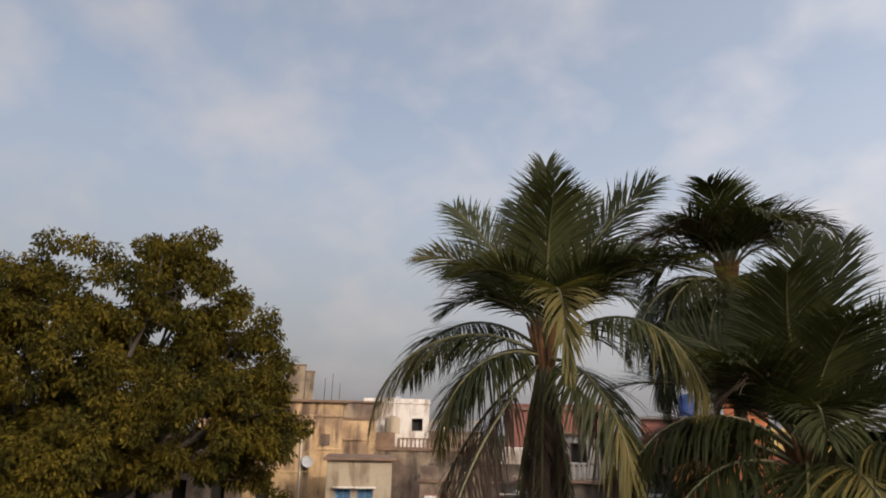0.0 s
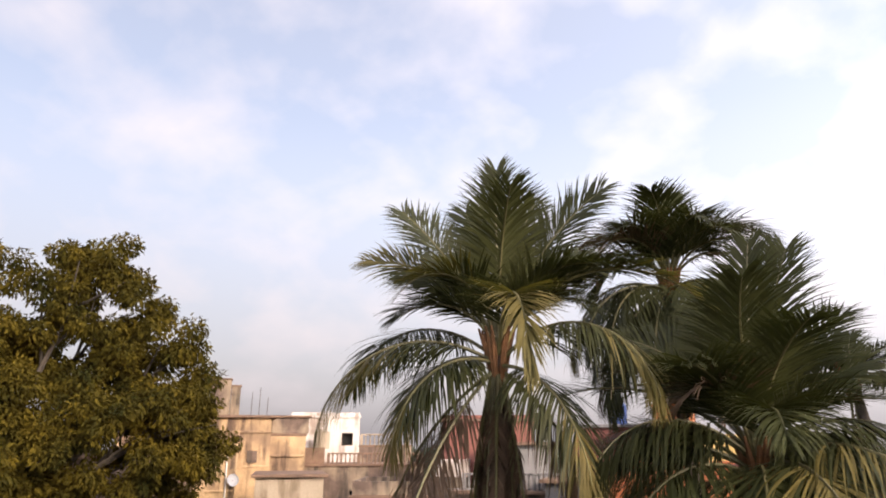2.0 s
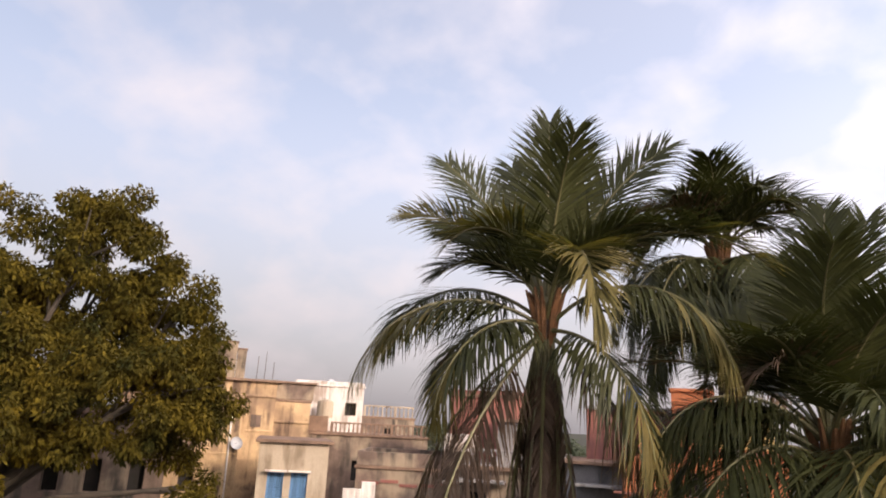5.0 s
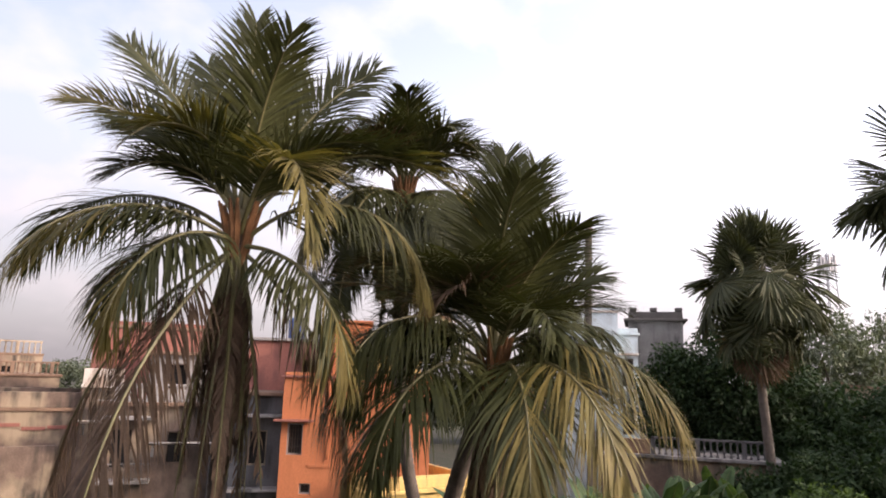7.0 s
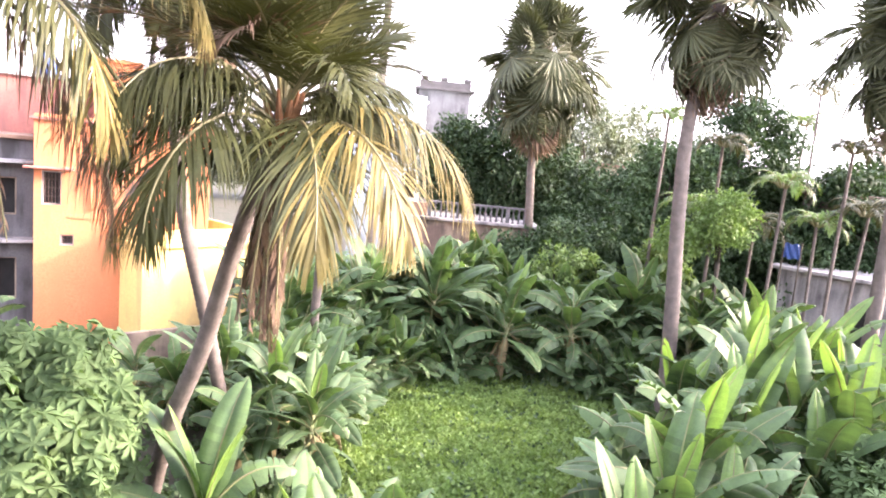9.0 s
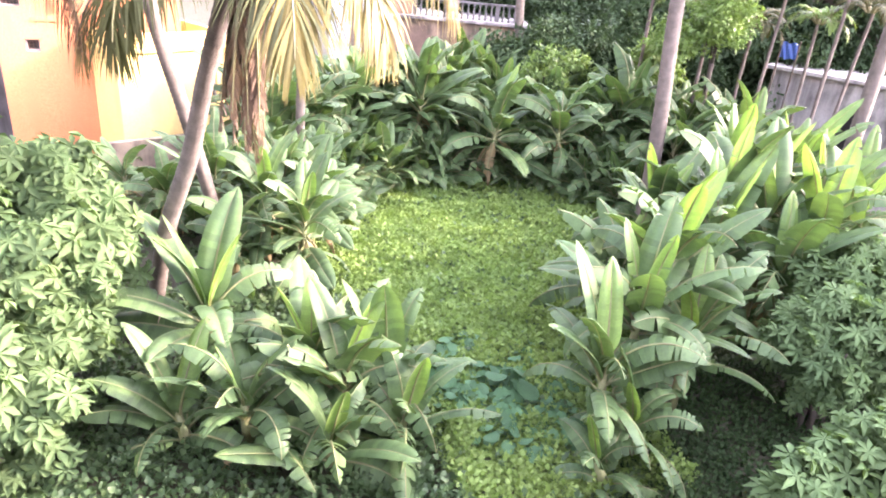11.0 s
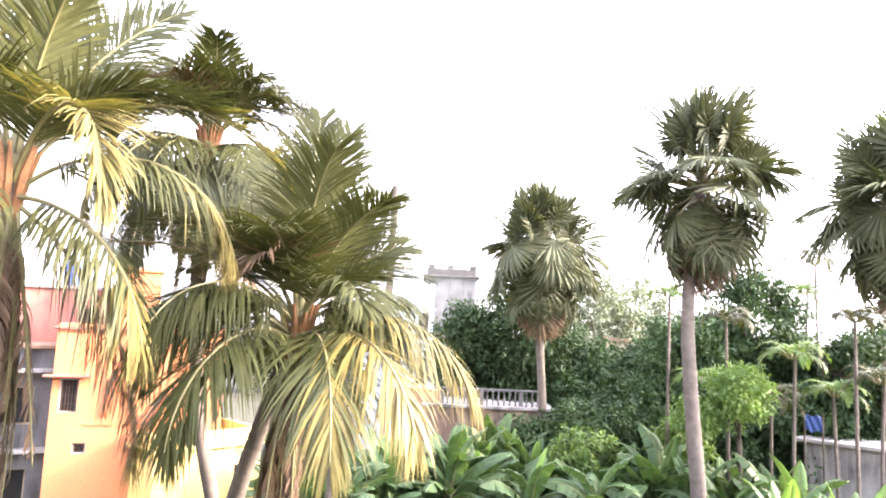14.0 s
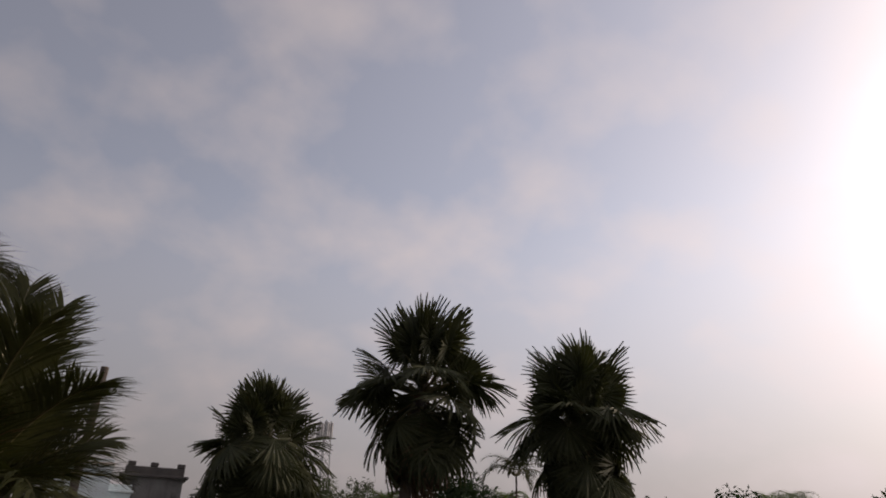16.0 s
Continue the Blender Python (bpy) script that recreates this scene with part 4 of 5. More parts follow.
coconut_palm((0.88, 11.2, 9.2), (-1.3, 15.4, 0), -4, P3, "leaning coconut palm with orange-yellow lower fronds", 13, [(0.56, -1.25, 3.02), (1.17, -2.24, 5.12), (1.56, -3.14, 6.94)], extra=0, skirt=20, skirt_len=3.3, r=0.16, scale=0.84)
P4 = [(90, 80, 2.8, 30), (0, 60, 2.8, 80), (180, 60, 2.8, 80), (20, 40, 2.8, 95), (-20, 30, 2.8, 95)]
coconut_palm((2.7, 20.2, 11.2), (3.1, 22.0, 0), -8, P4, "slim coconut palm with a small grey-green crown", 14, [(0.0, -0.4, 4.0), (0.0, -1.2, 8)], extra=8, skirt=2, scale=0.52, r=0.14)

# dead palm trunk
dt = thing("dead_palm", pose(6.6, 30.5, 0), "bare dead palm trunk without a crown", "palm trunk")
ringed_trunk([(0, 0, 0), (0.1, 0, 5), (0.0, 0, 10), (0.1, 0.1, 16.0)], 0.24, 0.16, dt)


# ---- fan palms ----
def fan_leaf_mesh(seed, stalk, blade, mat, droop=0.3, kink=0, span=285):
    """A leaf along +x; kink: degrees by which the blade hangs from the end of its stalk."""
    hang = Matrix.Translation((stalk, 0, 0)) @ Matrix.Rotation(radians(kink), 4, "Y") @ Matrix.Translation((-stalk, 0, 0))
    rng = random.Random(seed)
    pile = Pile()
    pile.add(*tube([(0, 0, 0), (stalk * 0.6, 0, 0.03), (stalk, 0, 0)], [0.02, 0.013, 0.009], 5))
    ns = len(pile.f)
    n = 38
    span = radians(span)
    for i in range(n):
        w = -span / 2 + span * (i + 0.5) / n
        hw = span / n * 1.06
        ln = blade * (1.05 - 0.28 * abs(w) / (span / 2)) * rng.uniform(0.88, 1.1)
        bow = rng.uniform(0.6, 1.5)
        vs = []
        for u, k in ((0.0, 1.0), (0.6, 1.0), (0.8, 0.55), (1.0, 0.06)):
            rr = ln * u
            dz = -droop * ln * u ** 2.2 * bow + 0.16 * rr * math.cos(w) - 0.22 * rr * abs(math.sin(w * 0.5))
            for s, lift in ((-1, 0.0), (0, 0.012), (1, 0.0)):
                a = w + s * hw * 0.5 * k
                vs.append(hang @ Vector((stalk + rr * math.cos(a), rr * math.sin(a), dz + lift * (u > 0) * (i % 2 * 2 - 1))))
        pile.add(vs, [(3 * r + c, 3 * r + c + 1, 3 * r + c + 4, 3 * r + c + 3) for r in range(3) for c in range(2)])
    me = pile.mesh("fan_leaf")
    me.materials.append(M_RACHIS if mat is not M_DRY else M_DRY)
    me.materials.append(mat)
    me.polygons.foreach_set("material_index", [0] * ns + [1] * (len(pile.f) - ns))
    return me


# all of unit reach
FANS = [fan_leaf_mesh(k, 0.56, 0.46, M_FAN, 0.08 + 0.05 * k) for k in range(5)]
FANS_HANG = [fan_leaf_mesh(90 + k, 0.55, 0.5, M_FAN, 0.25, 26 + 14 * k, 250) for k in range(4)]
FANS_DRY = [fan_leaf_mesh(20 + k, 0.45, 0.5, M_DRY, 0.5, 10 * k, 220) for k in range(3)]


def fan_palm(base, neck, top, crown_r, label, seed, lean=(0, 0), r=0.2, shift=(0, 0), cap=11, side=13):
    """neck: where the crown begins; top: its highest tip."""
    rng = random.Random(seed)
    p = thing("fan_palm", pose(*base), label, "palm", "fan palms")
    nx, ny = lean
    mid = neck + (top - neck) * 0.5
    c = Vector((nx + shift[0], ny + shift[1], mid))
    ringed_trunk([(0, 0, -0.1), (nx * 0.25, ny * 0.25, neck * 0.33), (nx * 0.7, ny * 0.7, neck * 0.7), (nx + shift[0] * 0.2, ny + shift[1] * 0.2, neck), (c.x, c.y, mid + 0.3)], r * 1.15, r * 0.8, p, 1.4, 0.2)

    def leaf(me, el, az, roll, reach, dz, label=""):
        f = place("leaf", me, None, p, label)
        f.matrix_basis = pose(*(c + Vector((0, 0, dz))), 0, 0, az) @ pose(0, 0, 0, roll, -el, 0) @ Matrix.Scale(reach, 4)

    up = top - mid
    for k in range(cap):  # upright leaves in a close tuft
        leaf(rng.choice(FANS), 90 - 3.2 * k + rng.uniform(-4, 4), k * 137.5 + rng.uniform(-18, 18), rng.uniform(-60, 60), up * rng.uniform(0.8, 0.97), rng.uniform(-0.1, 0.15))
    for k in range(side):  # leaves held out on stiff stalks
        leaf(rng.choice(FANS), rng.uniform(8, 56), k * 137.5 + rng.uniform(-22, 22), rng.uniform(-75, 75), crown_r * rng.uniform(0.72, 0.92), rng.uniform(-0.2, 0.2))
    for k in range(17):  # arching leaves with hanging blades
        leaf(rng.choice(FANS_HANG), rng.uniform(-20, 24), k * 137.5 + rng.uniform(-20, 20), rng.uniform(-22, 22), crown_r * rng.uniform(0.92, 1.14), rng.uniform(-0.3, 0.0))
    for k in range(16):  # the hanging mantle below
        leaf(rng.choice(FANS_HANG), rng.uniform(-62, -26), k * 137.5 + rng.uniform(-20, 20), rng.uniform(-25, 25), crown_r * rng.uniform(0.85, 1.05), -(mid - neck) * rng.uniform(0.05, 0.25))
    for k in range(22):
        leaf(rng.choice(FANS_DRY), -rng.uniform(52, 84), k * 137.5 + rng.uniform(-30, 30), rng.uniform(-30, 30), min(crown_r * 0.85, (mid - neck) * 0.75) * rng.uniform(0.8, 1.0), -(mid - neck) * rng.uniform(0.15, 0.45), "dead hanging fan leaf")
    # cut leaf bases round the neck
    pile = Pile()
    for k in range(40):
        w, z = k * 2.4, neck - mid + (mid - neck) * 0.9 * k / 40
        a = Vector((math.cos(w), math.sin(w), 0))
        q = c + Vector((0, 0, z))
        pile.add(*tube([q + a * r * 0.6, q + a * r * 1.5 + Vector((0, 0, 0.3))], [0.05, 0.025], 4))
    place("leaf_base", pile.mesh("leaf_base", M_DRY), None, p, "rusty stubs of old leaf stalks")
    return p


fan_palm((14.45, 29.65, 0), 9.3, 17.2, 3.5, "fan palm with a round green crown and brown skirt", 31, lean=(-0.5, 0.2))
fan_palm((15.4, 19.75, 0), 10.9, 18.9, 3.15, "tall fan palm with tiered drooping fan leaves", 32, lean=(-0.5, 0.4), r=0.25, shift=(0.45, -0.35), side=10)
fan_palm((21.85, 17.55, 0), 10.3, 18.1, 3.2, "stout fan palm with dense fan leaves", 33, lean=(0.0, 0.1), r=0.24, side=17)


# ---- bananas ----
def banana_leaf_mesh(seed, length, width, arch, tears, mat):
    """A leaf from the origin along +x, rising first and arching over; tears: chance that the blade is split at a rib."""
    rng = random.Random(seed)
    n = 20
    pile = Pile()
    pts, e = [Vector((0, 0, 0))], 0.0
    for i in range(n):
        e = -arch * (i / n) ** 1.5
        pts.append(pts[-1] + Vector((math.cos(e), 0, math.sin(e))) * length / n)
    pile.add(*tube(pts, [0.034 * (1 - i / n * 0.85) for i in range(n + 1)], 5))
    ns = len(pile.f)
    step = length / n

    def row(i, sgn, drop, slip):
        t = (i - 2) / (n - 2)
        w = width * 0.5 * min(1.0, (t / 0.2 + 0.02) ** 0.55) * max(0.02, 1 - t ** 4.5) ** 0.75
        c, s = math.cos(drop), math.sin(drop)
        d = (pts[min(i + 1, n)] - pts[i - 1]).normalized()
        up = Vector((-d.z, 0, d.x))
        out = [pts[i]]
        for k, (a, lift) in enumerate(((0.3, 0.16), (0.66, 0.12), (1.0, -0.1))):
            out.append(pts[i] + d * (0.10 * a * a * w + slip * a) + Vector((0, sgn * w * a * c, 0)) + up * w * (lift * (1 - abs(drop)) - a * s))
        return out

    for sgn in (-1, 1):
        drop = rng.uniform(-0.35, 0.35)
        last = row(2, sgn, drop, 0)
        for i in range(3, n + 1):
            torn = i > 4 and rng.random() < tears
            end = row(i, sgn, drop, -step * rng.uniform(0.15, 0.5) if torn else 0)
            pile.add(last + end, [(k, k + 1, k + 5, k + 4) for k in range(3)])
            if torn:
                drop = min(1.15, max(-0.3, drop + rng.uniform(-0.35, 0.5)))
            last = row(i, sgn, drop, step * 0.06 if torn else 0)
    me = pile.mesh("leaf", None, True)
    me.materials.append(M_BSTEM)
    me.materials.append(mat)
    me.polygons.foreach_set("material_index", [0] * ns + [1] * (len(pile.f) - ns))
    return me


BLEAF = [banana_leaf_mesh(40 + k, 2.4 - 0.06 * k, 0.66 - 0.015 * k, 0.4 + 0.26 * k, 0.05 + 0.06 * k, M_BANANA) for k in range(8)]
BYOUNG = [banana_leaf_mesh(60 + k, 1.95, 0.48, 0.15 + 0.12 * k, 0.06, M_BANANAY) for k in range(3)]
BDEAD = [banana_leaf_mesh(70 + k, 1.7, 0.34, 0.9, 0.4, M_BANANAD) for k in range(2)]


def banana(base, height, seed, label="leafy banana plant with broad green leaves", leaves=11, size=1.0, young=2, dead=2, turn=0):
    rng = random.Random(seed)
    p = thing("banana_plant", pose(*base, 0, 0, turn), label, "banana plant", "banana plants")
    lx, ly = rng.uniform(-0.25, 0.25), rng.uniform(-0.25, 0.25)
    vs, fs = tube([(0, 0, -0.1), (lx * 0.3, ly * 0.3, height * 0.4), (lx, ly, height)], [0.14, 0.12, 0.06], 8)
    place("stem", raw("stem", vs, fs, M_BSTEM, True), None, p)
    for k in range(leaves + young + dead):
        az = k * 137.5 + rng.uniform(-25, 25)
        if k < young:
            me, el, h = rng.choice(BYOUNG), rng.uniform(66, 84), height
        elif k < leaves + young:
            t = (k - young) / leaves
            me, el, h = rng.choice(BLEAF), 80 - (66 if height < 2.7 else 96) * t + rng.uniform(-8, 8), height - 0.1 - (0.55 if height < 2.7 else 1.2) * t
        else:
            me, el, h = rng.choice(BDEAD), rng.uniform(-60, -25), height - 0.7
        f = place("leaf", me, None, p, "pale rolled young leaf" if k < young else "withered brown leaf" if k >= leaves + young else "")
        f.matrix_basis = pose(lx * h / height, ly * h / height, h, 0, 0, az) @ pose(0, 0, 0, rng.uniform(-25, 25), -el, 0) @ Matrix.Scale(size * rng.uniform(0.8, 1.1), 4)
    return p


protos = []
# clumps that stand near the viewpoint
NEAR = [(2.5, 10.9, 1.4, 1.15), (1.7, 11.7, 1.4, 1.05), (3.3, 11.4, 1.1, 1.05), (0.2, 13.0, 1.8, 1.1), (0.6, 11.0, 1.2, 1.0), (2.0, 10.0, 0.8, 0.95), (3.2, 10.1, 0.8, 0.9), (-0.5, 11.2, 0.8, 0.9),
        (7.3, 9.5, 1.9, 1.05), (8.4, 10.5, 2.5, 1.15), (6.8, 8.3, 0.6, 0.7), (9.9, 11.4, 3.1, 1.2), (10.8, 13.0, 2.9, 1.15), (12.1, 12.3, 3.0, 1.2), (13.0, 13.9, 3.4, 1.25), (9.4, 9.9, 1.9, 1.1), (14.1, 12.9, 3.3, 1.25), (11.7, 14.6, 2.6, 1.15), (7.8, 8.9, 0.9, 0.8), (14.9, 14.6, 3.3, 1.25), (9.8, 13.2, 2.0, 1.1), (14.8, 12.0, 3.1, 1.25), (13.2, 11.4, 2.4, 1.15), (15.8, 13.4, 3.1, 1.25), (15.0, 16.0, 3.0, 1.2), (16.6, 14.9, 3.3, 1.25), (17.6, 16.1, 3.3, 1.25), (16.9, 12.7, 3.0, 1.2), (18.2, 14.1, 3.2, 1.25), (16.2, 16.9, 3.2, 1.2), (18.9, 17.4, 3.2, 1.2)]
for i, (x, y, h, s) in enumerate(NEAR):
    banana((x, y, 0), h, 100 + i, "banana plant by the clearing, upright pale young leaves", 12, s, 1 + i % 2 if h > 1 else 1, 1, i * 53)
for k in range(5):
    protos.append(banana((3.0 + k * 2.6, 24.5 + 1.6 * math.sin(k * 1.1), 0), 2.9 + 0.25 * (k % 3), 150 + k, "tall banana plant in the dark thicket", 19, 1.2, k % 2, 3))
ring = random.Random(5)
for i in range(130):
    t = i / 129
    # a bow round the far side of the clearing, three plants deep
    w = radians(190 - 200 * t)
    deep = ring.uniform(0.0, 4.2)
    x = 9.4 + (6.9 + deep) * math.cos(w)
    y = 19.6 + (6.0 + deep) * math.sin(w) * (1.0 if math.sin(w) > 0 else 1.2)
    if x < 2.0 or (x > 15.2 and y < 18.5):
        continue
    copy_thing(protos[i % 5], pose(x, y, 0, 0, 0, ring.uniform(0, 360)) @ Matrix.Scale(ring.uniform(0.78, 1.05) * (0.68 if deep < 1.0 else 1.0), 4))
for i in range(30):
    w = radians(178 - 172 * (i + 0.5) / 30)
    x, y = 9.4 + 6.3 * math.cos(w), 19.6 + 5.5 * math.sin(w)
    copy_thing(protos[(i * 3) % 5], pose(x + ring.uniform(-0.3, 0.3), y + ring.uniform(-0.3, 0.4), -0.9, 0, 0, ring.uniform(0, 360)) @ Matrix.Scale(ring.uniform(0.55, 0.72), 4))
low = banana((5.2, 24.2, 0), 1.0, 171, "low banana plant with drooping leaves at the thicket's edge", 13, 0.95, 0, 2)
for i in range(27):
    w = radians(172 - 160 * (i + 0.5) / 27)
    copy_thing(low, pose(9.4 + 6.2 * math.cos(w) + ring.uniform(-0.3, 0.3), 19.6 + 5.2 * math.sin(w) + ring.uniform(-0.2, 0.4), 0, 0, 0, ring.uniform(0, 360)) @ Matrix.Scale(ring.uniform(0.8, 1.05), 4))
for x, y in ((3.0, 18.8), (2.0, 19.8), (1.6, 18.2), (2.4, 16.8), (0.4, 19.6), (-0.8, 20.8), (0.8, 17.0), (2.9, 20.6), (1.2, 21.4), (-0.2, 22.6), (-2.2, 21.8), (3.4, 21.8), (2.2, 23.0), (-7.4, 25.6), (-12.6, 26.2), (-8.0, 18.6), (-9.6, 20.4), (-6.6, 20.8), (16.6, 16.8), (18.2, 17.6), (17.4, 15.2), (19.2, 20.2), (21.0, 21.0)):
    copy_thing(protos[int(x * 7) % 5], pose(x, y, 0, 0, 0, ring.uniform(0, 360)) @ Matrix.Scale(ring.uniform(0.6, 0.78), 4))


# ---- broad-leaved plants ----
def leaf_cards(centres, radius, per, size, seed, droop=0.3, wide=0.42):
    """Small pointed folded leaves round each centre; numpy, one mesh."""
    rng = np.random.default_rng(seed)
    c = np.repeat(np.asarray(centres, float), per, 0)
    n = len(c)
    off = rng.normal(size=(n, 3))
    off /= np.linalg.norm(off, axis=1)[:, None]
    r = np.repeat(np.broadcast_to(radius, len(centres)), per) * rng.random(n) ** 0.4
    p = c + off * r[:, None] * np.array([1, 1, 0.75])
    d = off * 0.7 + rng.normal(size=(n, 3)) * 0.5
    d[:, 2] -= droop
    d /= np.linalg.norm(d, axis=1)[:, None]
    a = np.cross(d, rng.normal(size=(n, 3)) * 0.5 + np.array([0, 0, 1.0]))
    a /= np.linalg.norm(a, axis=1)[:, None] + 1e-9
    up = np.cross(a, d)
    ln = size * rng.uniform(0.7, 1.3, n)[:, None]
    w = ln * wide * 0.5
    v = np.stack([p, p + d * ln * 0.45 + a * w + up * w * 0.3, p + d * ln - up * ln * 0.12, p + d * ln * 0.45 - a * w + up * w * 0.3, p + d * ln * 0.5], 1).reshape(-1, 3)
    i = np.arange(n)[:, None] * 5
    f = np.concatenate([i + np.array([[0, 1, 4]]), i + np.array([[1, 2, 4]]), i + np.array([[2, 3, 4]]), i + np.array([[3, 0, 4]])])
    return v, f


def numpy_mesh(name, v, f, material):
    me = bpy.data.meshes.new(name)
    me.vertices.add(len(v))
    me.vertices.foreach_set("co", np.asarray(v, np.float32).ravel())
    me.loops.add(f.size)
    me.loops.foreach_set("vertex_index", f.astype(np.int32).ravel())
    me.polygons.add(len(f))
    me.polygons.foreach_set("loop_start", np.arange(0, f.size, f.shape[1], dtype=np.int32))
    me.update(calc_edges=True)
    me.materials.append(material)
    return me


def crown_centres(seed, lobes, count, shell=0.55):
    """Clump centres spread through ellipsoid lobes (x, y, z, rx, ry, rz), thickest towards the outside."""
    rng = random.Random(seed)
    out = []
    vol = [(l[3] * l[4] * l[5]) ** 0.75 for l in lobes]
    for l, v in zip(lobes, vol):
        for _ in range(max(3, int(count * v / sum(vol)))):
            d = Vector((rng.gauss(0, 1), rng.gauss(0, 1), rng.gauss(0, 1))).normalized()
            k = (shell ** 3 + (1 - shell ** 3) * rng.random()) ** (1 / 3) * rng.uniform(0.9, 1.08)
            out.append((l[0] + d.x * l[3] * k, l[1] + d.y * l[4] * k, l[2] + d.z * l[5] * k))
    return out


def tree(base, lobes, seed, label, mat, clumps=300, per=60, size=0.22, clump_r=0.55, trunk_h=4.0, r=0.3, name="tree", category="tree", group="", droop=0.3, limbs=7, wide=0.42, shell=0.6):
    """lobes are given from the foot of the tree."""
    rng = random.Random(seed)
    t = thing(name, pose(*base), label, category, group)
    pile = Pile()
    pile.add(*tube([(0, 0, -0.1), (0.1, 0.05, trunk_h * 0.5), (0, 0, trunk_h)], [r * 1.3, r, r * 0.85], 9))
    order = list(lobes)
    for k in range(limbs):
        l = order[k % len(order)]
        e = Vector((l[0] + rng.uniform(-0.5, 0.5) * l[3], l[1] + rng.uniform(-0.5, 0.5) * l[4], l[2] + rng.uniform(0, 0.6) * l[5]))
        s = Vector((0, 0, trunk_h * rng.uniform(0.8, 1.0)))
        m = s.lerp(e, 0.5) + Vector((rng.uniform(-0.4, 0.4), rng.uniform(-0.4, 0.4), 0.3))
        pile.add(*tube([s, m, e], [r * 0.6, r * 0.35, r * 0.08], 6))
        for q in range(4):
            e2 = e + Vector((rng.uniform(-1, 1) * l[3], rng.uniform(-1, 1) * l[4], rng.uniform(-0.5, 0.6) * l[5])) * 0.5
            pile.add(*tube([m.lerp(e, 0.4 + 0.15 * q), e2], [r * 0.18, r * 0.04], 5))
    place("trunk", pile.mesh("trunk", M_BARK, True), None, t)
    v, f = leaf_cards(crown_centres(seed, lobes, clumps, shell), clump_r, per, size, seed, droop, wide)
    tagged(place("crown", numpy_mesh("crown", v, f, mat), None, t), kind="stuff")
    return t


# large tree before the cream house
big = [(-5.6, 0, 12.8, 4.2, 3.6, 4.8), (-0.6, 0.3, 15.0, 2.9, 3.0, 4.0), (2.3, 0.0, 12.6, 2.3, 2.6, 3.3), (3.4, -0.4, 9.4, 2.2, 2.4, 2.6), (0.6, -1.4, 9.8, 3.0, 2.6, 2.8), (-3.6, -1.6, 8.2, 3.4, 2.8, 3.2), (4.3, -0.4, 5.2, 1.2, 1.2, 1.8), (-10.5, 0.5, 13.0, 4.0, 3.6, 4.6), (-8.6, -1, 6.2, 3.6, 3, 4.4), (-6.2, -2.4, 3.2, 2.4, 2.0, 2.4)]
_r = Matrix.Rotation(radians(52), 3, "Z")
tree(Vector((-25.3, 17.9, 0)) + _r @ Vector((-4.5, 0, 0)), [(*(_r @ Vector((l[0] + 4.5, l[1], l[2]))), *l[3:]) for l in big], 41, "large spreading tree with dense olive-green feathery leaves", M_TREE, 640, 360, 0.24, 0.74, 5, 0.45, limbs=20, droop=0.75, shell=0.5)

# mango and other dark trees behind the clearing
tree((17.0, 39.0, 0), [(0, 0, 8.4, 4.2, 3.4, 4.0), (-3.0, 0.4, 7.6, 2.6, 2.4, 3.4), (3.6, 0, 6.0, 3.2, 2.6, 3.2), (0, -1.4, 4.0, 4.0, 2.2, 2.6)], 42, "dense dark green mango tree", M_DARKTREE, 650, 95, 0.3, 0.75, 3, 0.35)
tree((22.8, 36.0, 0), [(0, 0, 5.6, 3.6, 3, 3.6), (-3.4, -1.0, 4.4, 2.8, 2.4, 3.0), (3.2, 0, 6.4, 3.0, 2.6, 3.6)], 43, "dark leafy tree behind the bananas", M_DARKTREE, 560, 90, 0.3, 0.75, 3, 0.3)
tree((25.8, 29.4, 0), [(0, 0, 9.0, 3.0, 2.6, 4.4), (1.6, -1.0, 6.0, 2.6, 2.2, 3.6), (-1.6, 0.4, 6.8, 2.6, 2.2, 3.8), (-1.8, 0, 4.6, 2.2, 2.2, 3.0)], 44, "dark green tree behind the fan palms", M_DARKTREE, 560, 90, 0.28, 0.7, 3, 0.3)
tree((18.6, 25.6, 0), [(0, 0, 4.3, 1.2, 1.2, 1.5), (-0.6, -0.4, 2.6, 1.2, 1.2, 1.3)], 45, "bright yellow-green young tree", M_BRIGHT, 130, 80, 0.24, 0.5, 1.8, 0.14, limbs=5)
tree((14.6, 26.8, 0), [(0, 0, 3.6, 1.8, 1.6, 1.7)], 46, "bright green shrub among the bananas", M_BRIGHT, 90, 80, 0.24, 0.5, 1.6, 0.12, limbs=5)
for i, (az, d, h, w) in enumerate(((-29.8, 75, 16.5, 6), (-32.8, 95, 18, 7), (-38.5, 62, 12, 5), (-53, 60, 15, 6), (-57.5, 64, 14, 7), (-62.5, 60, 14.5, 6), (-67, 62, 13, 7), (-72, 60, 14, 7), (-77, 62, 13, 8), (-84, 62, 14, 8), (34, 90, 9.5, 6), (41.5, 75, 9.5, 5), (-19.5, 90, 9, 8), (28, 95, 9.5, 8), (20, 95, 9.3, 8), (12, 95, 9.4, 8), (4, 95, 9.6, 8), (-4, 95, 9.2, 8), (-11, 95, 9.6, 8), (48, 80, 9.4, 8), (-44, 70, 10.5, 5))):
    b = ray_point(az, d)
    tree(b, [(0, 0, h * 0.62, w * 0.7, w * 0.6, h * 0.38), (w * 0.6, 0, h * 0.5, w * 0.5, w * 0.5, h * 0.34), (-w * 0.6, 0, h * 0.52, w * 0.5, w * 0.5, h * 0.32)], 200 + i, "far green tree on the skyline", M_DARKTREE if az < -50 else M_FARTREE, 260, 45, 0.5, 0.9, h * 0.3, 0.3, group="skyline trees")


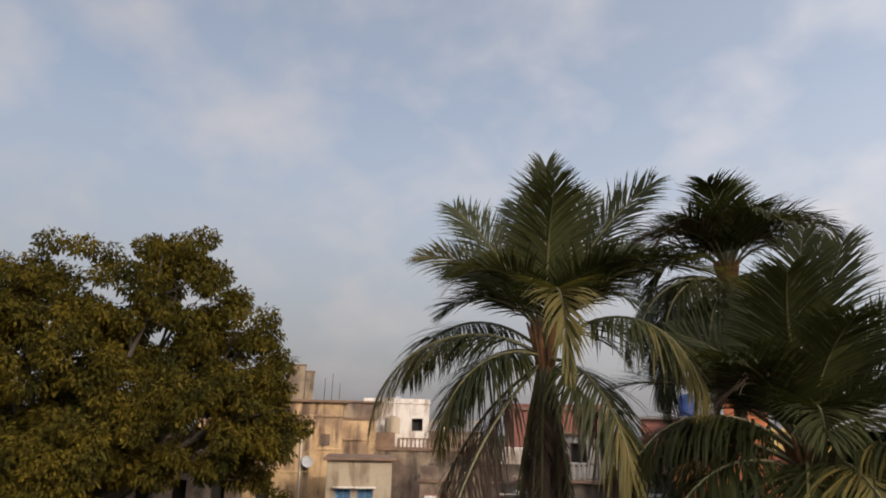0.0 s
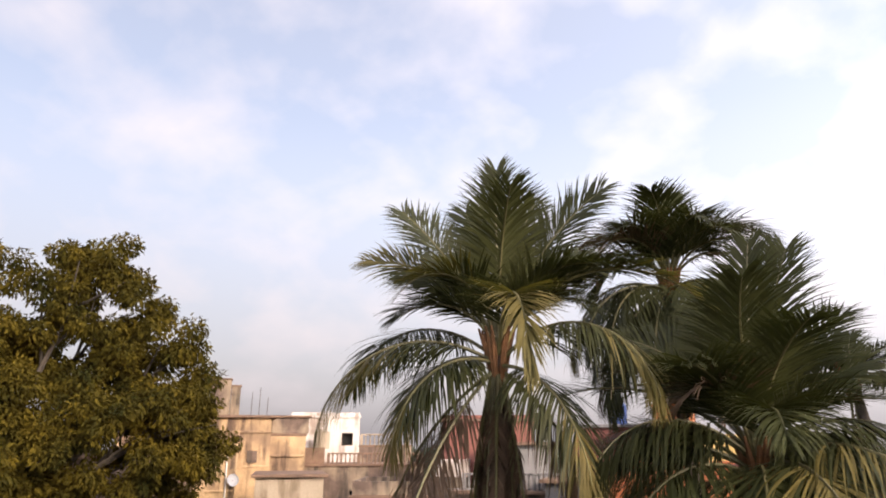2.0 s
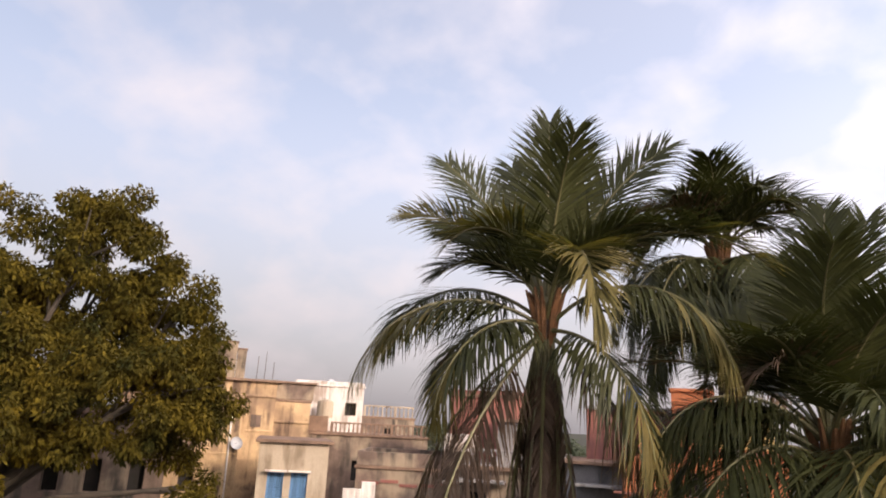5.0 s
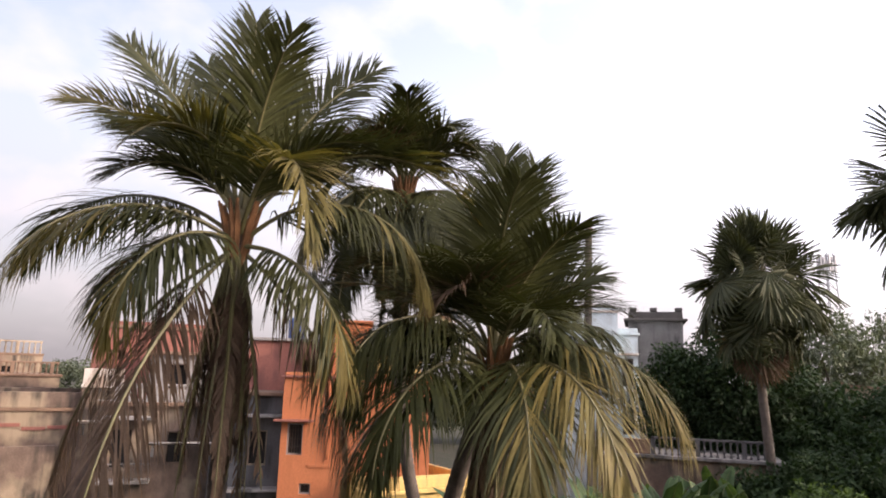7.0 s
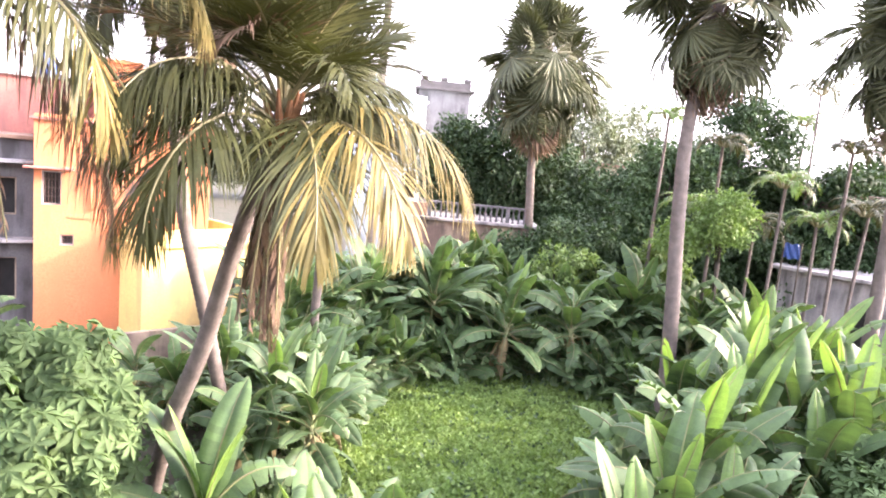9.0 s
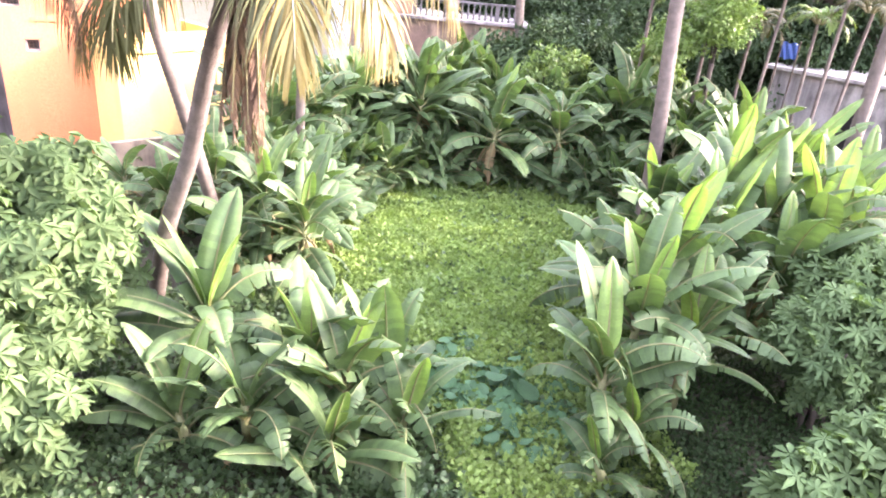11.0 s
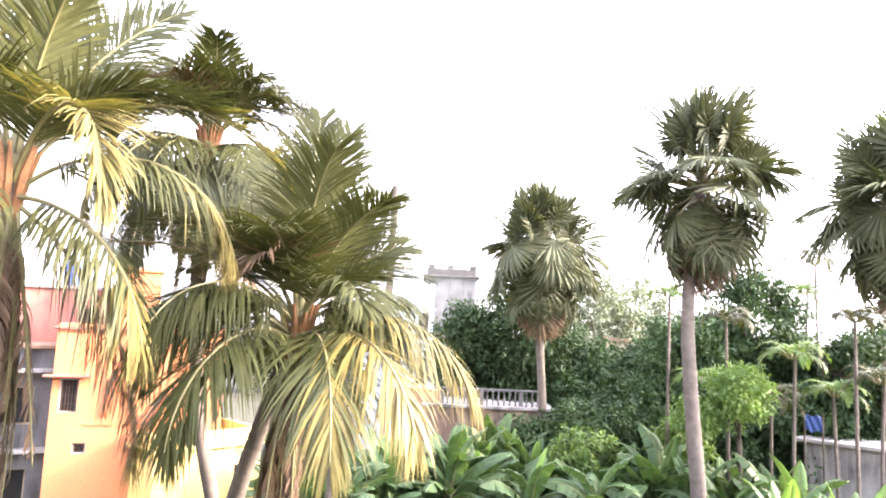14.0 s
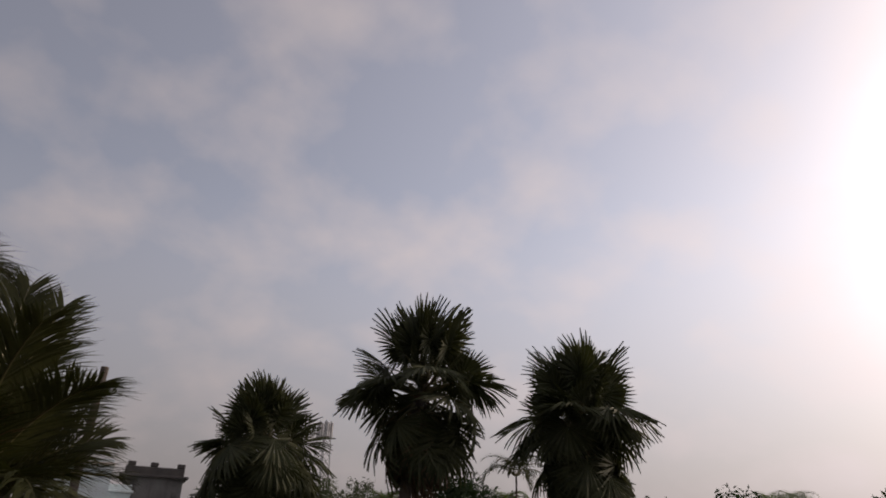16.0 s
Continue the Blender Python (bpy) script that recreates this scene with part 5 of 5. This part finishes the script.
tree((21.6, 29.2, 0), [(0, 0, 7.4, 2.4, 2.2, 3.4), (-1.8, -0.6, 4.6, 2.2, 2.0, 2.8), (1.6, -0.4, 4.6, 2.2, 2.0, 2.8)], 47, "mid-green tree between the fan palms", M_DARKTREE, 420, 90, 0.28, 0.7, 2.5, 0.25)
tree(ray_point(-46.0, 36), [(0, 0, 4.2, 2.8, 2.4, 3.4), (2.6, -1.6, 3.6, 2.4, 2.2, 2.8), (-2.2, 1.4, 3.8, 2.4, 2.2, 3.0)], 48, "dense dark undergrowth tree by the brown house", M_DARKTREE, 420, 90, 0.28, 0.7, 1.8, 0.22)
tree(ray_point(-29.5, 33), [(0, 0, 3.4, 2.8, 2.2, 2.8), (-2.6, 0.6, 3.0, 2.4, 2.0, 2.4)], 49, "dense dark shrubbery behind the bananas", M_DARKTREE, 380, 90, 0.28, 0.7, 1.6, 0.2)
tree(ray_point(-40.4, 29.5), [(0, 0, 7.3, 1.15, 1.15, 1.2)], 50, "small bright-topped tree by the areca palms", M_BRIGHT, 70, 80, 0.2, 0.42, 5.6, 0.1, limbs=4)
tree(ray_point(-37.3, 29), [(0, 0, 6.4, 0.8, 0.8, 0.7)], 56, "small yellow-green tree by the tall fan palm", M_BRIGHT, 40, 80, 0.2, 0.4, 5.0, 0.08, limbs=4)
tree(ray_point(-48.5, 37), [(0, 0, 7.2, 2.0, 1.8, 3.0), (-1.2, 0.8, 5.4, 1.8, 1.8, 2.6)], 57, "dark green tree beside the brown house", M_DARKTREE, 300, 90, 0.26, 0.65, 3, 0.2)

# blue sheet hung by the brown house
sheet = thing("tarpaulin", pose(*ray_point(-45.4, 31.0, 6.0), 0, 0, -46), "small faded blue tarpaulin hung between posts", "tarpaulin")
bm = bmesh.new()
rows_ = [[bm.verts.new((-0.3 + 0.6 * i / 12, 0.05 * math.sin(i * 1.3 + j), 0.6 * j / 6 + 0.04 * math.sin(i * 0.9))) for i in range(13)] for j in range(7)]
for j in range(6):
    for i in range(12):
        bm.faces.new((rows_[j][i], rows_[j][i + 1], rows_[j + 1][i + 1], rows_[j + 1][i]))
cloth = part("cloth", bm, M_TANK, sheet)
mod = cloth.modifiers.new("thickness", "SOLIDIFY")
mod.thickness = 0.01
for sx in (-0.32, 0.32):
    vs, fs = tube([(sx, 0, -6.0), (sx, 0, 0.7)], [0.04, 0.035], 6)
    place("post", raw("post", vs, fs, M_BARK), None, sheet)


# slender areca palms on the right
def areca(base, height, seed, size=1.0):
    rng = random.Random(seed)
    p = thing("areca_palm", pose(*base), "slender areca palm with a small feathery crown", "palm", "areca palms")
    ringed_trunk([(0, 0, -0.05), (rng.uniform(-0.1, 0.1), 0, height * 0.5), (rng.uniform(-0.2, 0.2), 0, height)], 0.085, 0.06, p, 1.2, 0.22)
    for k in range(11):
        me = frond_mesh(rng, 1.6 * size, 88 - 4.6 * k, 135, 30, 0.42 * size, 1.5, rng.uniform(-0.2, 0.2), M_BRIGHT if seed % 2 else M_PALM, None, 0.05)
        f = place("frond", me, None, p)
        f.matrix_basis = pose(0, 0, height, 0, 0, k * 137.5)
    return p


for i, (az, d, h, size) in enumerate(((-39.6, 30, 10.2, 0.8), (-44.1, 30, 8.8, 0.95), (-45.7, 42, 13.7, 1.7), (-45.0, 44, 12.2, 1.2), (-48.2, 30, 10.3, 0.9), (-35.3, 31, 11.2, 0.8), (-42.6, 31, 7.0, 1.0), (-46.8, 31, 7.4, 0.9), (-49.6, 31, 8.0, 1.0), (-37.4, 31, 7.6, 0.8))):
    areca(ray_point(az, d), h, 300 + i, size)


# castor bushes: big palmate leaves
def palmate_leaves(centres, radius, per, size, seed):
    rng = np.random.default_rng(seed)
    lobes = 7
    shape = [(0, 0, 0)]
    for k in range(lobes):
        w = math.radians(-150 + 300 * k / (lobes - 1))
        ln = 1.0 - 0.35 * abs(w) / 2.7
        shape += [(0.52 * math.cos(w - 0.31), 0.52 * math.sin(w - 0.31), 0.03), (ln * math.cos(w), ln * math.sin(w), -0.2), (0.52 * math.cos(w + 0.31), 0.52 * math.sin(w + 0.31), 0.03)]
    shape = np.array(shape)
    tris = [t for k in range(lobes) for t in ((0, 1 + 3 * k, 2 + 3 * k), (0, 2 + 3 * k, 3 + 3 * k))]
    c = np.repeat(np.asarray(centres), per, 0)
    n = len(c)
    off = rng.normal(size=(n, 3))
    off /= np.linalg.norm(off, axis=1)[:, None]
    p = c + off * radius * rng.random(n)[:, None] ** 0.5
    nz = off * 0.5 + rng.normal(size=(n, 3)) * 0.32 + np.array([0.1, -0.3, 0.6])
    nz /= np.linalg.norm(nz, axis=1)[:, None]
    dx = np.cross(nz, rng.normal(size=(n, 3)))
    dx /= np.linalg.norm(dx, axis=1)[:, None]
    dy = np.cross(nz, dx)
    s = size * rng.uniform(0.65, 1.25, n)
    v = p[:, None] + s[:, None, None] * (shape[None, :, :1] * dx[:, None] + shape[None, :, 1:2] * dy[:, None] + shape[None, :, 2:] * nz[:, None])
    f = (np.arange(n)[:, None, None] * len(shape) + np.array(tris)[None]).reshape(-1, 3)
    return v.reshape(-1, 3), f


def castor(base, lobes, seed, label, clumps=220, per=14, size=0.4):
    t = thing("castor_bush", pose(*base), label, "bush", "castor bushes")
    rng = random.Random(seed)
    pile = Pile()
    for k in range(12):
        l = lobes[k % len(lobes)]
        e = Vector((l[0] + rng.uniform(-0.7, 0.7) * l[3], l[1] + rng.uniform(-0.7, 0.7) * l[4], l[2] + rng.uniform(-0.2, 0.7) * l[5]))
        s = Vector((rng.uniform(-0.4, 0.4), rng.uniform(-0.4, 0.4), 0))
        pile.add(*tube([s, s.lerp(e, 0.5) + Vector((0, 0, 0.4)), e], [0.07, 0.05, 0.015], 6))
    place("stem", pile.mesh("stem", M_BARK, True), None, t)
    v, f = palmate_leaves(crown_centres(seed, lobes, clumps, 0.7), 0.42, per, size, seed)
    tagged(place("foliage", numpy_mesh("foliage", v, f, M_CASTOR), None, t), kind="stuff")


castor((-3.4, 13.2, 0), [(-0.4, -0.4, 3.5, 2.4, 2.0, 2.2), (0.5, 0.2, 3.2, 1.5, 1.5, 2.1), (-0.6, -2.2, 2.2, 1.9, 1.5, 2.0), (-3.2, 0, 3.6, 2.4, 2.2, 2.5)], 51, "broad castor bush with pale green palmate leaves", 560, 12, 0.36)
castor((12.4, 8.9, 0), [(0, 0, 2.1, 1.3, 1.2, 1.2), (1.3, 0.9, 2.5, 1.2, 1.2, 1.3)], 52, "castor bush with palmate leaves beside the bananas", 190, 12, 0.3)
castor((9.3, 5.5, 0), [(0, 0, 1.6, 1.3, 1.0, 1.0), (1.2, 0.3, 1.9, 1.1, 0.9, 1.0)], 53, "pale castor bush near the house", 110, 10, 0.34)


# weeds along the roof of the brown house
rw = np.random.default_rng(66)
spots = np.stack([rw.uniform(2.6, 11.8, 260), rw.uniform(0.1, 2.2, 260), rw.uniform(0.02, 1.0, 260) ** 3 * 0.9], 1)
v, f = leaf_cards(spots, 0.22, 26, 0.2, 66, -0.5, 0.3)
roof_weeds = tagged(place("roof_weeds", numpy_mesh("roof_weeds", v, f, M_WEED)), "overgrown green weeds along the brown house roof", "plants", kind="stuff")
bpy.data.objects["roof_weeds"].matrix_basis = pose(26.6, 26.0, 8.77, 0, 0, -58)


for i, (az, d, h) in enumerate(((-64.5, 75, 14.5), (-69.5, 80, 14.0), (-66, 85, 15.5))):
    areca(ray_point(az, d), h, 401 + 2 * i, 1.9)


# ---- low ground cover over the clearing, weeds elsewhere ----
def cover(name, label, seed, n, inside, size, mat, height):
    rng = np.random.default_rng(seed)
    pts = []
    while len(pts) < n:
        x, y = rng.uniform(-9, 24), rng.uniform(0.9, 30)
        if rng.random() < inside(x, y):
            pts.append((x, y, 0.05 + height * (0.5 + 0.5 * noise.noise((x * 0.9, y * 0.9, 1.0))) * rng.random() ** 0.5))
    v, f = leaf_cards(pts, 0.16, 7, size, seed, -0.25, 0.75)
    tagged(place(name, numpy_mesh(name, v, f, mat)), label, "plants", kind="stuff")


def in_clearing(x, y):
    a, b = (x - 9.3) / 6.4, (y - 18.4) / 6.6
    low = 1.0 if abs(x - 6.4) < 2.3 and 8.0 < y < 14 else 0.0
    return max(low, 1.0 if a * a + b * b < 1 else 0.0)


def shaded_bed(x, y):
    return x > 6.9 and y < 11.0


cover("ground_cover", "bright green creeping ground cover over the clearing", 61, 26000, in_clearing, 0.115, M_COVER, 0.36)
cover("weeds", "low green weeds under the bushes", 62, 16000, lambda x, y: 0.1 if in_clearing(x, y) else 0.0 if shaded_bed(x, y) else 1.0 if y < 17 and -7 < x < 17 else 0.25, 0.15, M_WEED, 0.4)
# separate leaves in the shaded bed, with shade painted into their colour
cover("herbs", "low green herbs, coloured dark to carry the bed's shade", 63, 13000, lambda x, y: 0.9 if shaded_bed(x, y) else 0.0, 0.09, M_HERB, 0.3)


# ---- taro plants at the near end of the clearing ----
def taro_leaf_mesh():
    pile = Pile()
    stalk = [(0, 0, 0), (0.08, 0, 0.3), (0.3, 0, 0.55)]
    pile.add(*tube(stalk, [0.018, 0.014, 0.01], 5))
    n = 14
    rim = []
    for k in range(n):
        w = 2 * math.pi * k / n
        r = 0.26 * (1.0 + 0.35 * math.cos(w) - 0.28 * math.exp(-((w - math.pi) / 0.5) ** 2))
        rim.append(Vector((0.3 + r * math.cos(w), r * math.sin(w) * 0.85, 0.55 - 0.5 * r * math.cos(w) + 0.05 * math.cos(2 * w))))
    pile.add([Vector((0.3, 0, 0.57))] + rim, [(0, 1 + k, 1 + (k + 1) % n) for k in range(n)])
    return pile.mesh("leaf", M_TARO, True)


TARO = taro_leaf_mesh()
rt_ = random.Random(77)
taro = thing("taro_plant", pose(6.0, 11.2, 0), "low taro plant with heart-shaped dark green leaves", "taro plant", "taro plants")
for k in range(8):
    place("leaf", TARO, None, taro).matrix_basis = pose(0, 0, 0, rt_.uniform(-15, 15), rt_.uniform(-20, 30), k * 137.5) @ Matrix.Scale(rt_.uniform(0.75, 1.2), 4)
for k in range(76):
    w, r = rt_.uniform(0, 2 * math.pi), 1.7 * math.sqrt(rt_.random())
    copy_thing(taro, pose(5.9 + r * math.cos(w), 11.4 + 1.2 * r * math.sin(w), 0, 0, 0, rt_.uniform(0, 360)) @ Matrix.Scale(rt_.uniform(0.38, 0.68), 4))
